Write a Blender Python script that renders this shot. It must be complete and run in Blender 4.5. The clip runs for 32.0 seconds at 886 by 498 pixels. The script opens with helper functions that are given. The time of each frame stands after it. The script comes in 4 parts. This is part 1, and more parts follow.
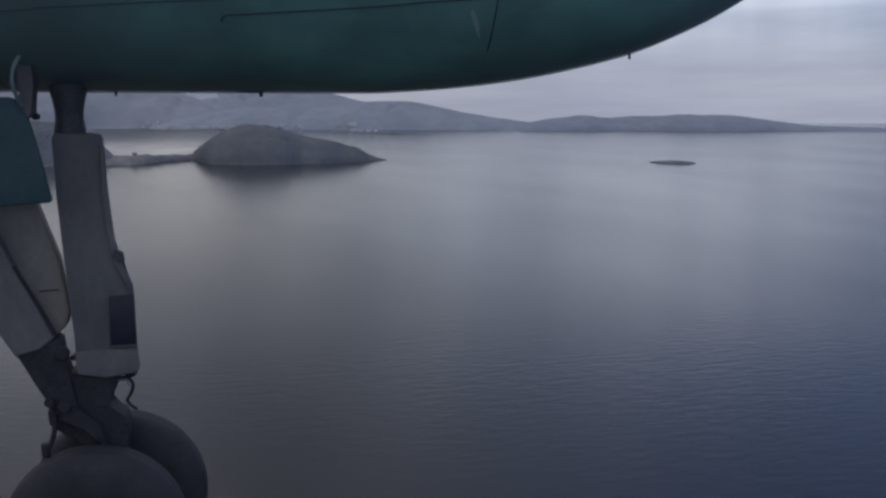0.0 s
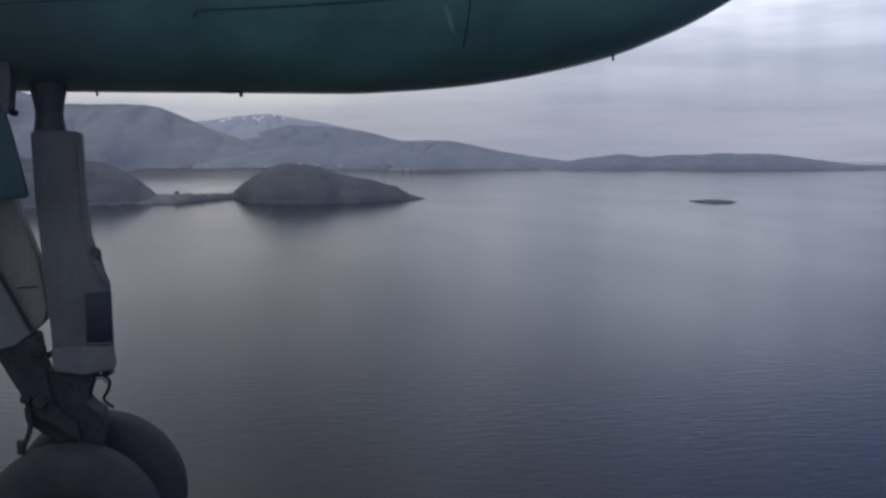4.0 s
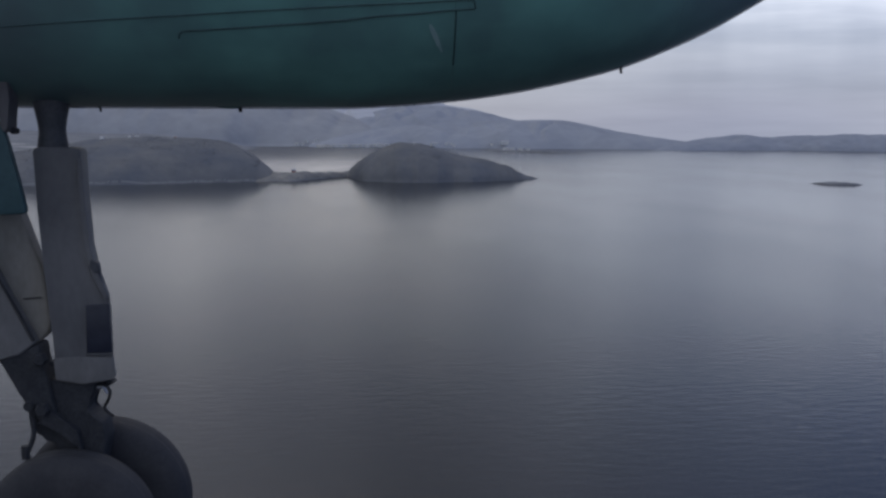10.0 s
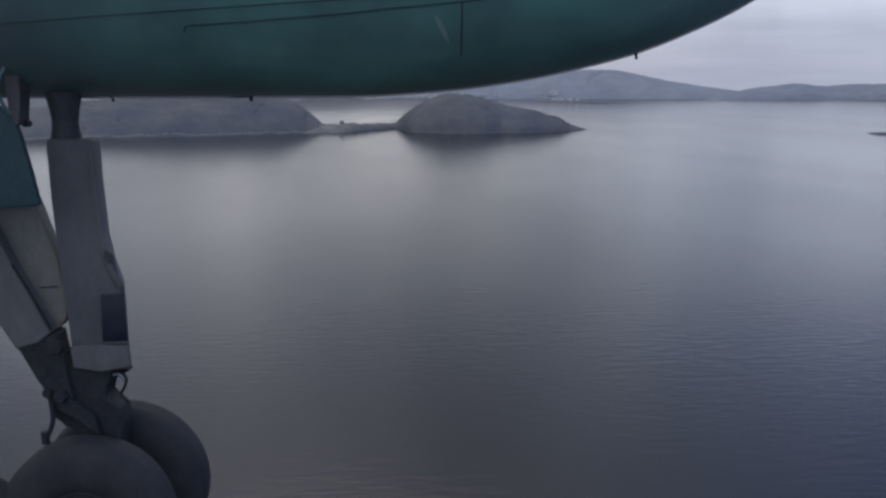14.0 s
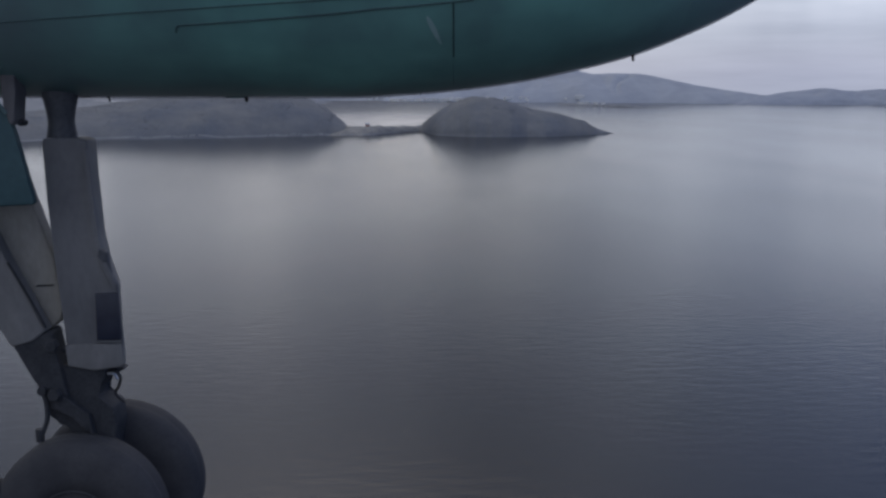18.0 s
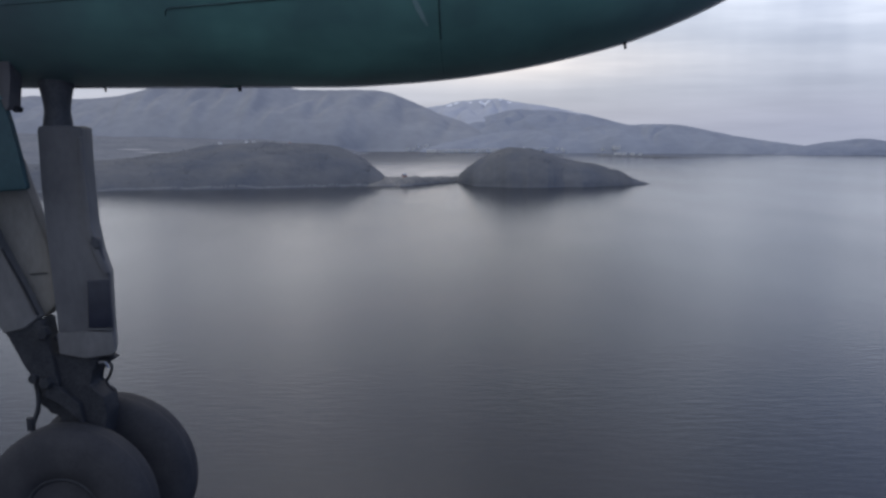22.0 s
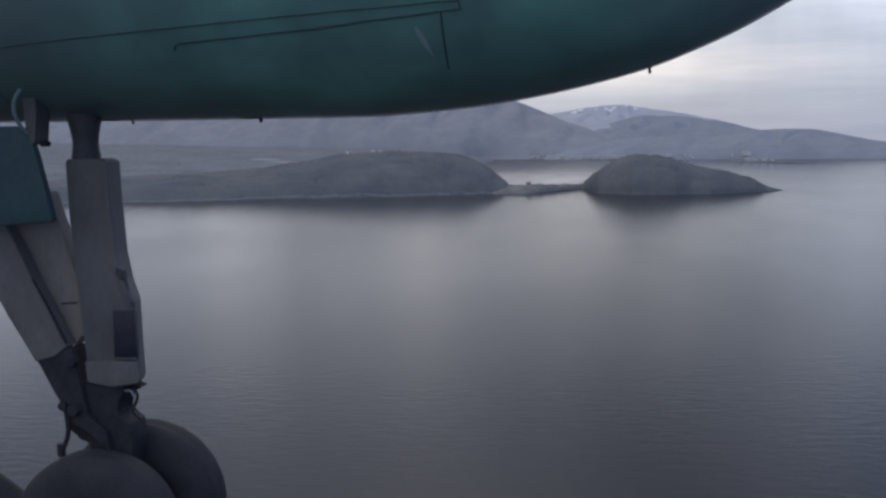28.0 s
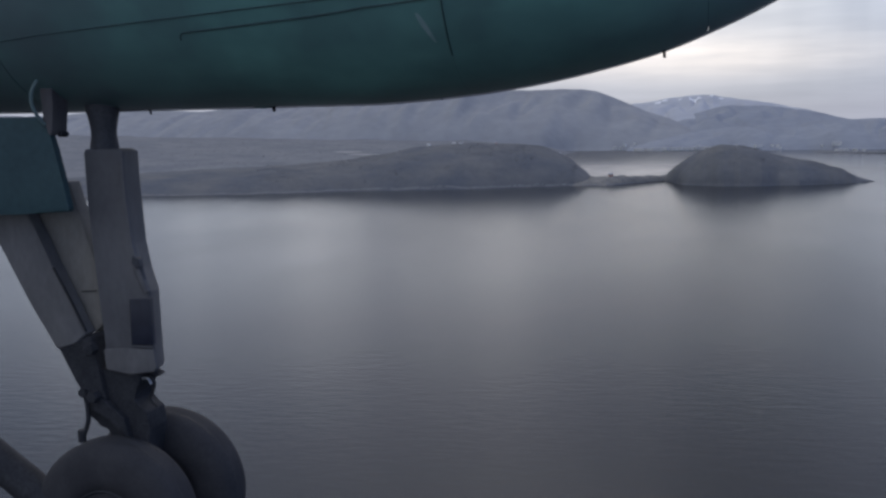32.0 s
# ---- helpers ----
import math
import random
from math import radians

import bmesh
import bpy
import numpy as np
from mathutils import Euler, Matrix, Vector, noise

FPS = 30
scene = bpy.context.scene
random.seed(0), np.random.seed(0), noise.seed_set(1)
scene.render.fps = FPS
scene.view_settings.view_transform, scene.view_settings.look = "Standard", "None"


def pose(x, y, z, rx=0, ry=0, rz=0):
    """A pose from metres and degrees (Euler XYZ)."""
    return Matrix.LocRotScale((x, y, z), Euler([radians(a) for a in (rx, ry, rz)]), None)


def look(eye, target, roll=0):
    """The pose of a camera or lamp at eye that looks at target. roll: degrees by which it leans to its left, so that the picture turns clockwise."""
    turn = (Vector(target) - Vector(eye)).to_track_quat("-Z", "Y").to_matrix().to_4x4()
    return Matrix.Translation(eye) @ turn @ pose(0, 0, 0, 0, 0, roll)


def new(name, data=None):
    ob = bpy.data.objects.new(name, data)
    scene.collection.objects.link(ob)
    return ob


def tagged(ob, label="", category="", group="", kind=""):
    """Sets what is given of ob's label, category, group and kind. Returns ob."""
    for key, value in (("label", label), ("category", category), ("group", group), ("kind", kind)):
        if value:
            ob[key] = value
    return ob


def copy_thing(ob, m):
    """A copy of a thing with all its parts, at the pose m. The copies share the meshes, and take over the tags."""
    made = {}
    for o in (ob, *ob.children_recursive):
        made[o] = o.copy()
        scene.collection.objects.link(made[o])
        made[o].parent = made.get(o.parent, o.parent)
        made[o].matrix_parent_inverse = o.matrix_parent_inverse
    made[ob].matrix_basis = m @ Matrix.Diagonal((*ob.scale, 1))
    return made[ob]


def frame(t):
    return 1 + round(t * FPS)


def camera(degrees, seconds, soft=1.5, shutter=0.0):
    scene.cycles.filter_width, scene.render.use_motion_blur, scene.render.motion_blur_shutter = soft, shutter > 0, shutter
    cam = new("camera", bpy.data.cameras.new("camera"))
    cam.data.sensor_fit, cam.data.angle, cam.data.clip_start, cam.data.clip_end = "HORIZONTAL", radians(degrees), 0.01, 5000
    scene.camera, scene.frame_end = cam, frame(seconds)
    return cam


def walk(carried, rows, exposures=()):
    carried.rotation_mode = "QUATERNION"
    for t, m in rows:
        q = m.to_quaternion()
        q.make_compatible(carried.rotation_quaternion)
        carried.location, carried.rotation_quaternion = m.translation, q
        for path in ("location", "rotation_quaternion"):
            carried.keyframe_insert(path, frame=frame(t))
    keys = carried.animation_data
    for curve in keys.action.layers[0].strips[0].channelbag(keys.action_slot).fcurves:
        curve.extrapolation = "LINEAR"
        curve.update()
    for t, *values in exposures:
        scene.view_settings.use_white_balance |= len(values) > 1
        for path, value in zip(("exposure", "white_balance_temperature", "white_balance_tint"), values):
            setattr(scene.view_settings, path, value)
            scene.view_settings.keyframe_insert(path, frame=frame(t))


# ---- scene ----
# The camera rides beside an aircraft's engine nacelle, high over a fjord at dusk.
cam = camera(46.0, 32.0, soft=2.7)
PATH = [
    (0, -1.0226, -0.0036, 92.0100, -11.448, -7.937, -0.056),
    (0.5, -0.9945, -0.0078, 92.0072, -11.180, -8.145, -0.321),
    (1, -0.9783, -0.0216, 91.9765, -11.001, -8.253, -0.285),
    (1.5, -0.9578, -0.0282, 91.9486, -10.701, -8.181, -0.259),
    (2, -0.9285, -0.0368, 91.9148, -10.336, -7.938, -0.164),
    (2.5, -0.8930, -0.0262, 91.8784, -10.180, -7.283, -0.136),
    (3, -0.8536, -0.0345, 91.8541, -10.080, -6.394, 0.089),
    (3.5, -0.8117, -0.0360, 91.8381, -9.768, -5.914, 0.088),
    (5.5, -0.6270, -0.0559, 91.8794, -7.834, -5.728, -0.093),
    (6, -0.5816, -0.0551, 91.9079, -7.258, -5.914, -0.280),
    (6.5, -0.5379, -0.0460, 91.9354, -6.715, -6.176, -0.451),
    (7, -0.4951, -0.0531, 91.9626, -6.115, -6.526, -0.501),
    (7.5, -0.4638, -0.0564, 91.9459, -5.676, -6.757, -0.121),
    (8, -0.4234, -0.0561, 91.9140, -5.022, -6.779, -0.236),
    (8.5, -0.3851, -0.0555, 91.8970, -4.526, -6.672, -0.250),
    (9, -0.3406, -0.0443, 91.9172, -4.046, -6.593, -0.191),
    (9.5, -0.2953, -0.0469, 91.9519, -3.628, -6.724, -0.118),
    (10, -0.2581, -0.0282, 91.9968, -3.133, -6.933, -0.106),
    (10.5, -0.2241, -0.0243, 92.0560, -2.713, -7.288, 0.002),
    (11, -0.1952, -0.0066, 92.1161, -2.198, -7.752, 0.020),
    (11.5, -0.1709, -0.0106, 92.1559, -1.801, -8.223, 0.101),
    (12, -0.1531, 0.0026, 92.1904, -1.422, -8.757, 0.172),
    (12.5, -0.1359, 0.0044, 92.2052, -1.092, -9.179, 0.123),
    (13, -0.1219, 0.0096, 92.1946, -0.845, -9.503, 0.216),
    (13.5, -0.1080, 0.0046, 92.1781, -0.620, -9.623, 0.160),
    (14, -0.0962, 0.0096, 92.1586, -0.523, -9.598, 0.222),
    (14.5, -0.0806, 0.0043, 92.1492, -0.431, -9.549, -0.011),
    (16.5, -0.0022, 0.0200, 92.1628, 0.383, -9.127, -0.076),
    (17, 0.0134, 0.0174, 92.1880, 0.619, -9.296, -0.143),
    (17.5, 0.0221, 0.0305, 92.1788, 0.780, -9.429, 0.018),
    (18, 0.0359, 0.0275, 92.1494, 0.874, -9.423, -0.008),
    (18.5, 0.0475, 0.0173, 92.1028, 1.036, -9.220, 0.009),
    (19, 0.0627, 0.0152, 92.0633, 1.210, -8.911, 0.087),
    (19.5, 0.0811, 0.0135, 92.0334, 1.369, -8.545, 0.090),
    (20, 0.1032, 0.0147, 91.9957, 1.556, -8.133, 0.235),
    (20.5, 0.1296, 0.0159, 91.9704, 1.745, -7.737, 0.182),
    (21, 0.1600, 0.0083, 91.9356, 2.048, -7.365, 0.104),
    (21.5, 0.2000, 0.0139, 91.9051, 2.478, -7.055, 0.018),
    (22, 0.2325, 0.0267, 91.8806, 2.887, -6.662, 0.127),
    (22.5, 0.2729, 0.0364, 91.8833, 3.362, -6.309, 0.308),
    (23, 0.3159, 0.0447, 91.8896, 3.929, -6.047, 0.352),
    (23.5, 0.3533, 0.0607, 91.8959, 4.459, -5.938, 0.441),
    (24, 0.3915, 0.0762, 91.9046, 4.965, -5.815, 0.636),
    (24.5, 0.4280, 0.0758, 91.9414, 5.500, -5.884, 0.706),
    (25, 0.4642, 0.0910, 91.9389, 6.182, -6.079, 0.700),
    (25.5, 0.4957, 0.1034, 91.9077, 6.856, -6.075, 0.343),
    (27.5, 0.6474, 0.1781, 91.9615, 9.052, -5.990, 0.797),
    (28, 0.6717, 0.1882, 91.9686, 9.666, -6.187, 0.760),
    (28.5, 0.7143, 0.2130, 92.0006, 10.204, -6.454, 0.873),
    (29, 0.7465, 0.2282, 92.0178, 10.744, -6.758, 0.959),
    (29.5, 0.7873, 0.2461, 92.0067, 11.333, -7.006, 0.902),
    (30, 0.8189, 0.2444, 91.9998, 11.951, -7.126, 0.799),
    (30.5, 0.8455, 0.2730, 91.9895, 12.461, -7.153, 0.863),
    (31, 0.8736, 0.2876, 91.9831, 12.996, -7.110, 0.891),
    (31.5, 0.9074, 0.3022, 91.9656, 13.529, -6.930, 0.863),
    (32, 0.9489, 0.3093, 91.9471, 14.095, -6.551, 1.109)
]
walk(cam, [(t, pose(x, y, z, 90 + p, r, yw)) for t, x, y, z, yw, p, r in PATH],
     exposures=[(0, 0.12), (3, 0.13), (8, 0.11), (12, 0.31), (14, 0.41), (19, 0.41), (23, 0.43), (25, 0.38), (28, 0.33), (32, 0.33)])

# ---- sky and sun ----
SUN_AZ = -9.0     # degrees from the +y direction towards +x
SUN_EL = 48.0      # the sun itself stands behind the thick deck
GLOW_EL = 5.4      # a brighter break low over the mountains
world = bpy.data.worlds.new("overcast_sky")
scene.world = world
world.use_nodes = True
wn, wl = world.node_tree.nodes, world.node_tree.links
wn.clear()


def wmath(op, a, b=None):
    n = wn.new("ShaderNodeMath")
    n.operation = op
    for i, v in enumerate((a, b)):
        if v is None:
            continue
        if isinstance(v, (int, float)):
            n.inputs[i].default_value = v
        else:
            wl.new(v, n.inputs[i])
    return n.outputs[0]


def wramp(fac, stops):
    n = wn.new("ShaderNodeValToRGB")
    e = n.color_ramp.elements
    while len(e) < len(stops):
        e.new(0.5)
    for el, (p, c) in zip(e, stops):
        el.position, el.color = p, (*c, 1)
    wl.new(fac, n.inputs[0])
    return n.outputs[0]


def wmix(kind, fac, a, b):
    n = wn.new("ShaderNodeMixRGB")
    n.blend_type = kind
    for i, v in enumerate((fac, a, b)):
        if isinstance(v, (int, float)):
            n.inputs[i].default_value = v
        elif isinstance(v, tuple):
            n.inputs[i].default_value = (*v, 1)
        else:
            wl.new(v, n.inputs[i])
    return n.outputs[0]


coord = wn.new("ShaderNodeTexCoord")
split = wn.new("ShaderNodeSeparateXYZ")
wl.new(coord.outputs["Generated"], split.inputs[0])
sx, sy, sz = split.outputs
el01 = wmath("MAXIMUM", sz, 0.0)
# cloud deck: pale low down, greyer overhead
deck = wramp(el01, [(0.0, (0.28, 0.315, 0.41)), (0.05, (0.32, 0.352, 0.445)), (0.12, (0.49, 0.525, 0.615)),
                    (0.24, (0.185, 0.206, 0.262)), (0.42, (0.145, 0.16, 0.205)), (0.7, (0.44, 0.48, 0.57)), (1.0, (0.7, 0.75, 0.84))])
stretch = wn.new("ShaderNodeMapping")
stretch.inputs["Scale"].default_value = (2.2, 2.2, 22.0)
wl.new(coord.outputs["Generated"], stretch.inputs[0])
cl = wn.new("ShaderNodeTexNoise")
cl.inputs["Scale"].default_value, cl.inputs["Detail"].default_value, cl.inputs["Roughness"].default_value = 1.6, 6.0, 0.55
wl.new(stretch.outputs[0], cl.inputs["Vector"])
clouds = wramp(cl.outputs["Fac"], [(0.3, (0.8, 0.815, 0.85)), (0.5, (1.0, 1.0, 1.0)), (0.7, (1.2, 1.18, 1.15))])
deck = wmix("MULTIPLY", 1.0, deck, clouds)
# broad thick and thin parts of the deck
broad = wn.new("ShaderNodeMapping")
broad.inputs["Scale"].default_value = (8.0, 8.0, 1.4)
broad.inputs["Location"].default_value = (3.3, 1.7, 0.0)
wl.new(coord.outputs["Generated"], broad.inputs[0])
cb = wn.new("ShaderNodeTexNoise")
cb.inputs["Scale"].default_value, cb.inputs["Detail"].default_value = 1.5, 3.0
wl.new(broad.outputs[0], cb.inputs["Vector"])
deck = wmix("MULTIPLY", wmath("MINIMUM", wmath("MULTIPLY", el01, 6.0), 1.0), deck, wramp(cb.outputs["Fac"], [(0.34, (0.66, 0.68, 0.74)), (0.5, (1.0, 1.0, 1.0)), (0.66, (1.32, 1.29, 1.24))]))
# blue where the deck is thin, away from the sun
away = wmath("MULTIPLY", wmath("MAXIMUM", wmath("MULTIPLY", wmath("SUBTRACT", sx, 0.16), 1.7), 0.0), wmath("MINIMUM", wmath("MULTIPLY", el01, 3.0), 1.0))
deck = wmix("MIX", wmath("MINIMUM", wmath("MULTIPLY", away, 1.5), 0.85), deck, (0.083, 0.142, 0.335))
# the unseen sky behind is brightened to light the nacelle and gear
rear = wmath("ADD", wmath("MULTIPLY", wmath("MAXIMUM", wmath("MULTIPLY", sy, -1.0), 0.0), 0.2), 1.0)
deck = wmix("MULTIPLY", 1.0, deck, rear)
# glow round the hidden sun
az, elv = radians(SUN_AZ), radians(SUN_EL)
lamp_dir = (math.sin(az) * math.cos(elv), math.cos(az) * math.cos(elv), math.sin(elv))


def cloud_break(azimuth, height, wide, high):
    """A soft bright gap low in the deck, round one bearing."""
    a = radians(azimuth)
    across = wmath("DIVIDE", wmath("SUBTRACT", wmath("MULTIPLY", sx, math.cos(a)), wmath("MULTIPLY", sy, math.sin(a))), wide)
    above = wmath("DIVIDE", wmath("SUBTRACT", sz, math.sin(radians(height))), high)
    soft = wmath("EXPONENT", wmath("MULTIPLY", wmath("ADD", wmath("MULTIPLY", across, across), wmath("MULTIPLY", above, above)), -1.0))
    return wmath("MULTIPLY", soft, wmath("GREATER_THAN", sy, 0.0))


glow = wmix("MIX", cloud_break(SUN_AZ, GLOW_EL, 0.22, 0.032), (0.0, 0.0, 0.0), (0.22, 0.19, 0.155))
# thin warm streaks between the layers just above the mountains
streaks = wramp(cl.outputs["Fac"], [(0.38, (0.15, 0.15, 0.15)), (0.62, (1.0, 1.0, 1.0))])
for azimuth, height, wide, high, tone in ((-3.0, 3.6, 0.19, 0.018, (0.47, 0.38, 0.28)), (26.0, 8.0, 0.14, 0.045, (0.55, 0.55, 0.56)), (13.0, 8.5, 0.12, 0.05, (0.1, 0.11, 0.13)), (-19.0, 9.0, 0.16, 0.09, (0.075, 0.062, 0.047))):
    gap = wmix("MIX", cloud_break(azimuth, height, wide, high), (0.0, 0.0, 0.0), tone)
    glow = wmix("ADD", 1.0, glow, wmix("MULTIPLY", 0.6, gap, streaks))
# a darker bank of cloud high over the bay in a warmer, greyer deck, and haze low over the far coast
deck = wmix("MIX", wmath("MULTIPLY", cloud_break(1.8, 28.0, 0.105, 0.33), 0.9), deck, (0.025, 0.028, 0.036))
deck = wmix("MULTIPLY", cloud_break(-9.0, 22.0, 0.26, 0.26), deck, (0.9, 0.84, 0.77))
deck = wmix("MULTIPLY", cloud_break(-2.0, 9.0, 0.22, 0.055), deck, (0.74, 0.73, 0.72))
deck = wmix("MULTIPLY", wmath("MULTIPLY", cloud_break(18.0, 0.5, 0.16, 0.045), 0.9), deck, (0.72, 0.75, 0.84))
sky = wn.new("ShaderNodeTexSky")
sky.sky_type, sky.sun_disc, sky.sun_elevation, sky.sun_rotation = "NISHITA", False, elv, az
thin = wmix("MULTIPLY", 1.0, sky.outputs[0], (0.012, 0.012, 0.012))
total = wmix("MULTIPLY", 1.0, wmix("ADD", 1.0, wmix("ADD", 1.0, deck, glow), thin), (1.0, 1.0, 1.012))
back = wn.new("ShaderNodeBackground")
back.inputs["Strength"].default_value = 1.0
wl.new(total, back.inputs["Color"])
out = wn.new("ShaderNodeOutputWorld")
wl.new(back.outputs[0], out.inputs["Surface"])

lamp = bpy.data.lights.new("sun", "SUN")
lamp.energy, lamp.angle, lamp.color = 0.32, radians(50), (1.0, 0.9, 0.8)
sun = new("sun", lamp)
sun.matrix_world = look((lamp_dir[0] * 50, lamp_dir[1] * 50, 92 + lamp_dir[2] * 50), (0, 0, 92))

# ---- materials ----


def mat(name, base, second, scale=1.0, rough=0.6, metal=0.0, bump=0.0, bump_scale=None, fine=0.0, aniso=(1, 1, 1),
        spec=0.5, edges=(0.35, 0.65), spread=0.08):
    """Two tones mixed by coarse noise, with fine grain, uneven gloss and relief."""
    m = bpy.data.materials.new(name)
    m.use_nodes = True
    n, l = m.node_tree.nodes, m.node_tree.links
    p = n["Principled BSDF"]
    p.inputs["Metallic"].default_value, p.inputs["Specular IOR Level"].default_value = metal, spec
    tc, mp = n.new("ShaderNodeTexCoord"), n.new("ShaderNodeMapping")
    mp.inputs["Scale"].default_value = aniso
    l.new(tc.outputs["Object"], mp.inputs[0])
    big = n.new("ShaderNodeTexNoise")
    big.inputs["Scale"].default_value, big.inputs["Detail"].default_value, big.inputs["Roughness"].default_value = scale, 6, 0.6
    l.new(mp.outputs[0], big.inputs["Vector"])
    ramp = n.new("ShaderNodeValToRGB")
    ramp.color_ramp.elements[0].position, ramp.color_ramp.elements[1].position = edges
    ramp.color_ramp.elements[0].color, ramp.color_ramp.elements[1].color = (*base, 1), (*second, 1)
    l.new(big.outputs["Fac"], ramp.inputs[0])
    grain = n.new("ShaderNodeTexNoise")
    grain.inputs["Scale"].default_value, grain.inputs["Detail"].default_value = (bump_scale or scale * 8), 4
    l.new(mp.outputs[0], grain.inputs["Vector"])
    col = ramp.outputs[0]
    if fine:
        gr = n.new("ShaderNodeMapRange")
        gr.inputs["From Min"].default_value, gr.inputs["From Max"].default_value = 0.3, 0.7
        gr.inputs["To Min"].default_value, gr.inputs["To Max"].default_value = 1 - fine, 1 + fine
        l.new(grain.outputs["Fac"], gr.inputs[0])
        mul = n.new("ShaderNodeVectorMath")
        mul.operation = "SCALE"
        l.new(col, mul.inputs[0])
        l.new(gr.outputs[0], mul.inputs["Scale"])
        col = mul.outputs[0]
    l.new(col, p.inputs["Base Color"])
    rg = n.new("ShaderNodeMapRange")
    rg.inputs["To Min"].default_value, rg.inputs["To Max"].default_value = max(0.02, rough - spread), min(1, rough + spread)
    l.new(big.outputs["Fac"], rg.inputs[0])
    l.new(rg.outputs[0], p.inputs["Roughness"])
    if bump:
        b = n.new("ShaderNodeBump")
        b.inputs["Strength"].default_value, b.inputs["Distance"].default_value = 1.0, bump
        l.new(grain.outputs["Fac"], b.inputs["Height"])
        l.new(b.outputs[0], p.inputs["Normal"])
    return m


M_GREEN = mat("green_aircraft_paint", (0.185, 0.415, 0.37), (0.225, 0.495, 0.425), 1.4, 0.42, 0, 0.0004, 9, 0.06, (0.5, 1, 1.4), spec=0.4)


def stain_and_sheen(m, tints):
    """Lay tints over a paint, for stain or painted sheen, each growing along x between two places and broken up by
    cloudy noise.
    """
    n, l = m.node_tree.nodes, m.node_tree.links
    p = n["Principled BSDF"]
    col = p.inputs["Base Color"].links[0].from_socket
    tc, sp = n.new("ShaderNodeTexCoord"), n.new("ShaderNodeSeparateXYZ")
    l.new(tc.outputs["Object"], sp.inputs[0])
    for tone, x0, x1, most, scale, least in tints:
        grow = n.new("ShaderNodeMapRange")
        grow.interpolation_type = "SMOOTHSTEP"
        grow.inputs["From Min"].default_value, grow.inputs["From Max"].default_value = x0, x1
        grow.inputs["To Max"].default_value = most
        l.new(sp.outputs[0], grow.inputs[0])
        cloud = n.new("ShaderNodeTexNoise")
        cloud.inputs["Scale"].default_value, cloud.inputs["Detail"].default_value = scale, 3
        l.new(tc.outputs["Object"], cloud.inputs["Vector"])
        part_of = n.new("ShaderNodeMapRange")
        part_of.inputs["From Min"].default_value, part_of.inputs["From Max"].default_value = 0.36, 0.64
        part_of.inputs["To Min"].default_value = least
        l.new(cloud.outputs["Fac"], part_of.inputs[0])
        fac, mix = n.new("ShaderNodeMath"), n.new("ShaderNodeMixRGB")
        fac.operation = "MULTIPLY"
        l.new(grow.outputs[0], fac.inputs[0])
        l.new(part_of.outputs[0], fac.inputs[1])
        l.new(fac.outputs[0], mix.inputs[0])
        l.new(col, mix.inputs[1])
        mix.inputs[2].default_value = (*tone, 1)
        col = mix.outputs[0]
    l.new(col, p.inputs["Base Color"])


# oily blotches all over, a greyer tone from the wheel bay forward
# on the tail a grey-blue reflection is painted into the colour
stain_and_sheen(M_GREEN, [((0.085, 0.12, 0.14), -9.0, -8.0, 0.45, 2.6, 0.0), ((0.15, 0.175, 0.19), -0.7, -1.9, 0.8, 2.0, 0.6), ((0.28, 0.36, 0.43), 0.35, 1.7, 0.9, 1.2, 0.6)])
M_GREEN_DOOR = mat("green_door_paint", (0.048, 0.09, 0.1), (0.062, 0.115, 0.124), 5.0, 0.55, 0, 0.0005, 30, 0.1, spec=0.25)
M_SEAL = mat("dark_panel_sealant", (0.04, 0.08, 0.082), (0.06, 0.105, 0.105), 20, 0.7)
M_DARK = mat("dark_bay", (0.03, 0.034, 0.04), (0.045, 0.05, 0.056), 5, 0.8)
M_GREY = mat("grey_gear_paint", (0.115, 0.115, 0.12), (0.182, 0.18, 0.182), 3.0, 0.55, 0, 0.0005, 45, 0.06, (1, 1, 0.5), spec=0.25)
M_GREY_WARM = mat("soiled_grey_paint", (0.14, 0.138, 0.138), (0.205, 0.2, 0.197), 4.0, 0.55, 0, 0.0005, 50, 0.08, (1, 1, 0.5), spec=0.25)
M_BRACE = mat("chalky_brace_paint", (0.26, 0.244, 0.218), (0.335, 0.314, 0.28), 4.0, 0.6, 0, 0.0005, 50, 0.08, (1, 1, 0.5), spec=0.2)
M_GREY_DARK = mat("oily_steel", (0.037, 0.039, 0.044), (0.056, 0.057, 0.062), 12, 0.65, 0.0, 0.001, 70, 0.2, spec=0.12)
M_STEEL = mat("bright_strut_steel", (0.3, 0.31, 0.33), (0.4, 0.41, 0.43), 8, 0.3, 0.7)
M_RUBBER = mat("tyre_rubber", (0.05, 0.05, 0.055), (0.068, 0.067, 0.071), 7, 0.85, 0, 0.0006, 80, 0.08, spec=0.15)
M_RIM = mat("grey_wheel_rim", (0.05, 0.052, 0.058), (0.07, 0.072, 0.08), 12, 0.6, 0.0, spec=0.2)
M_NECK = mat("worn_grey_neck", (0.07, 0.073, 0.082), (0.11, 0.114, 0.125), 8, 0.55, 0.0, 0.0005, 60, 0.15, spec=0.2)
M_HOSE = mat("black_hose", (0.01, 0.01, 0.012), (0.02, 0.02, 0.022), 30, 0.5)
M_PLACARD = mat("navy_panel", (0.012, 0.015, 0.03), (0.02, 0.024, 0.042), 20, 0.35)
M_WHITE = mat("pale_teal_tone", (0.3, 0.48, 0.46), (0.4, 0.56, 0.54), 30, 0.6)
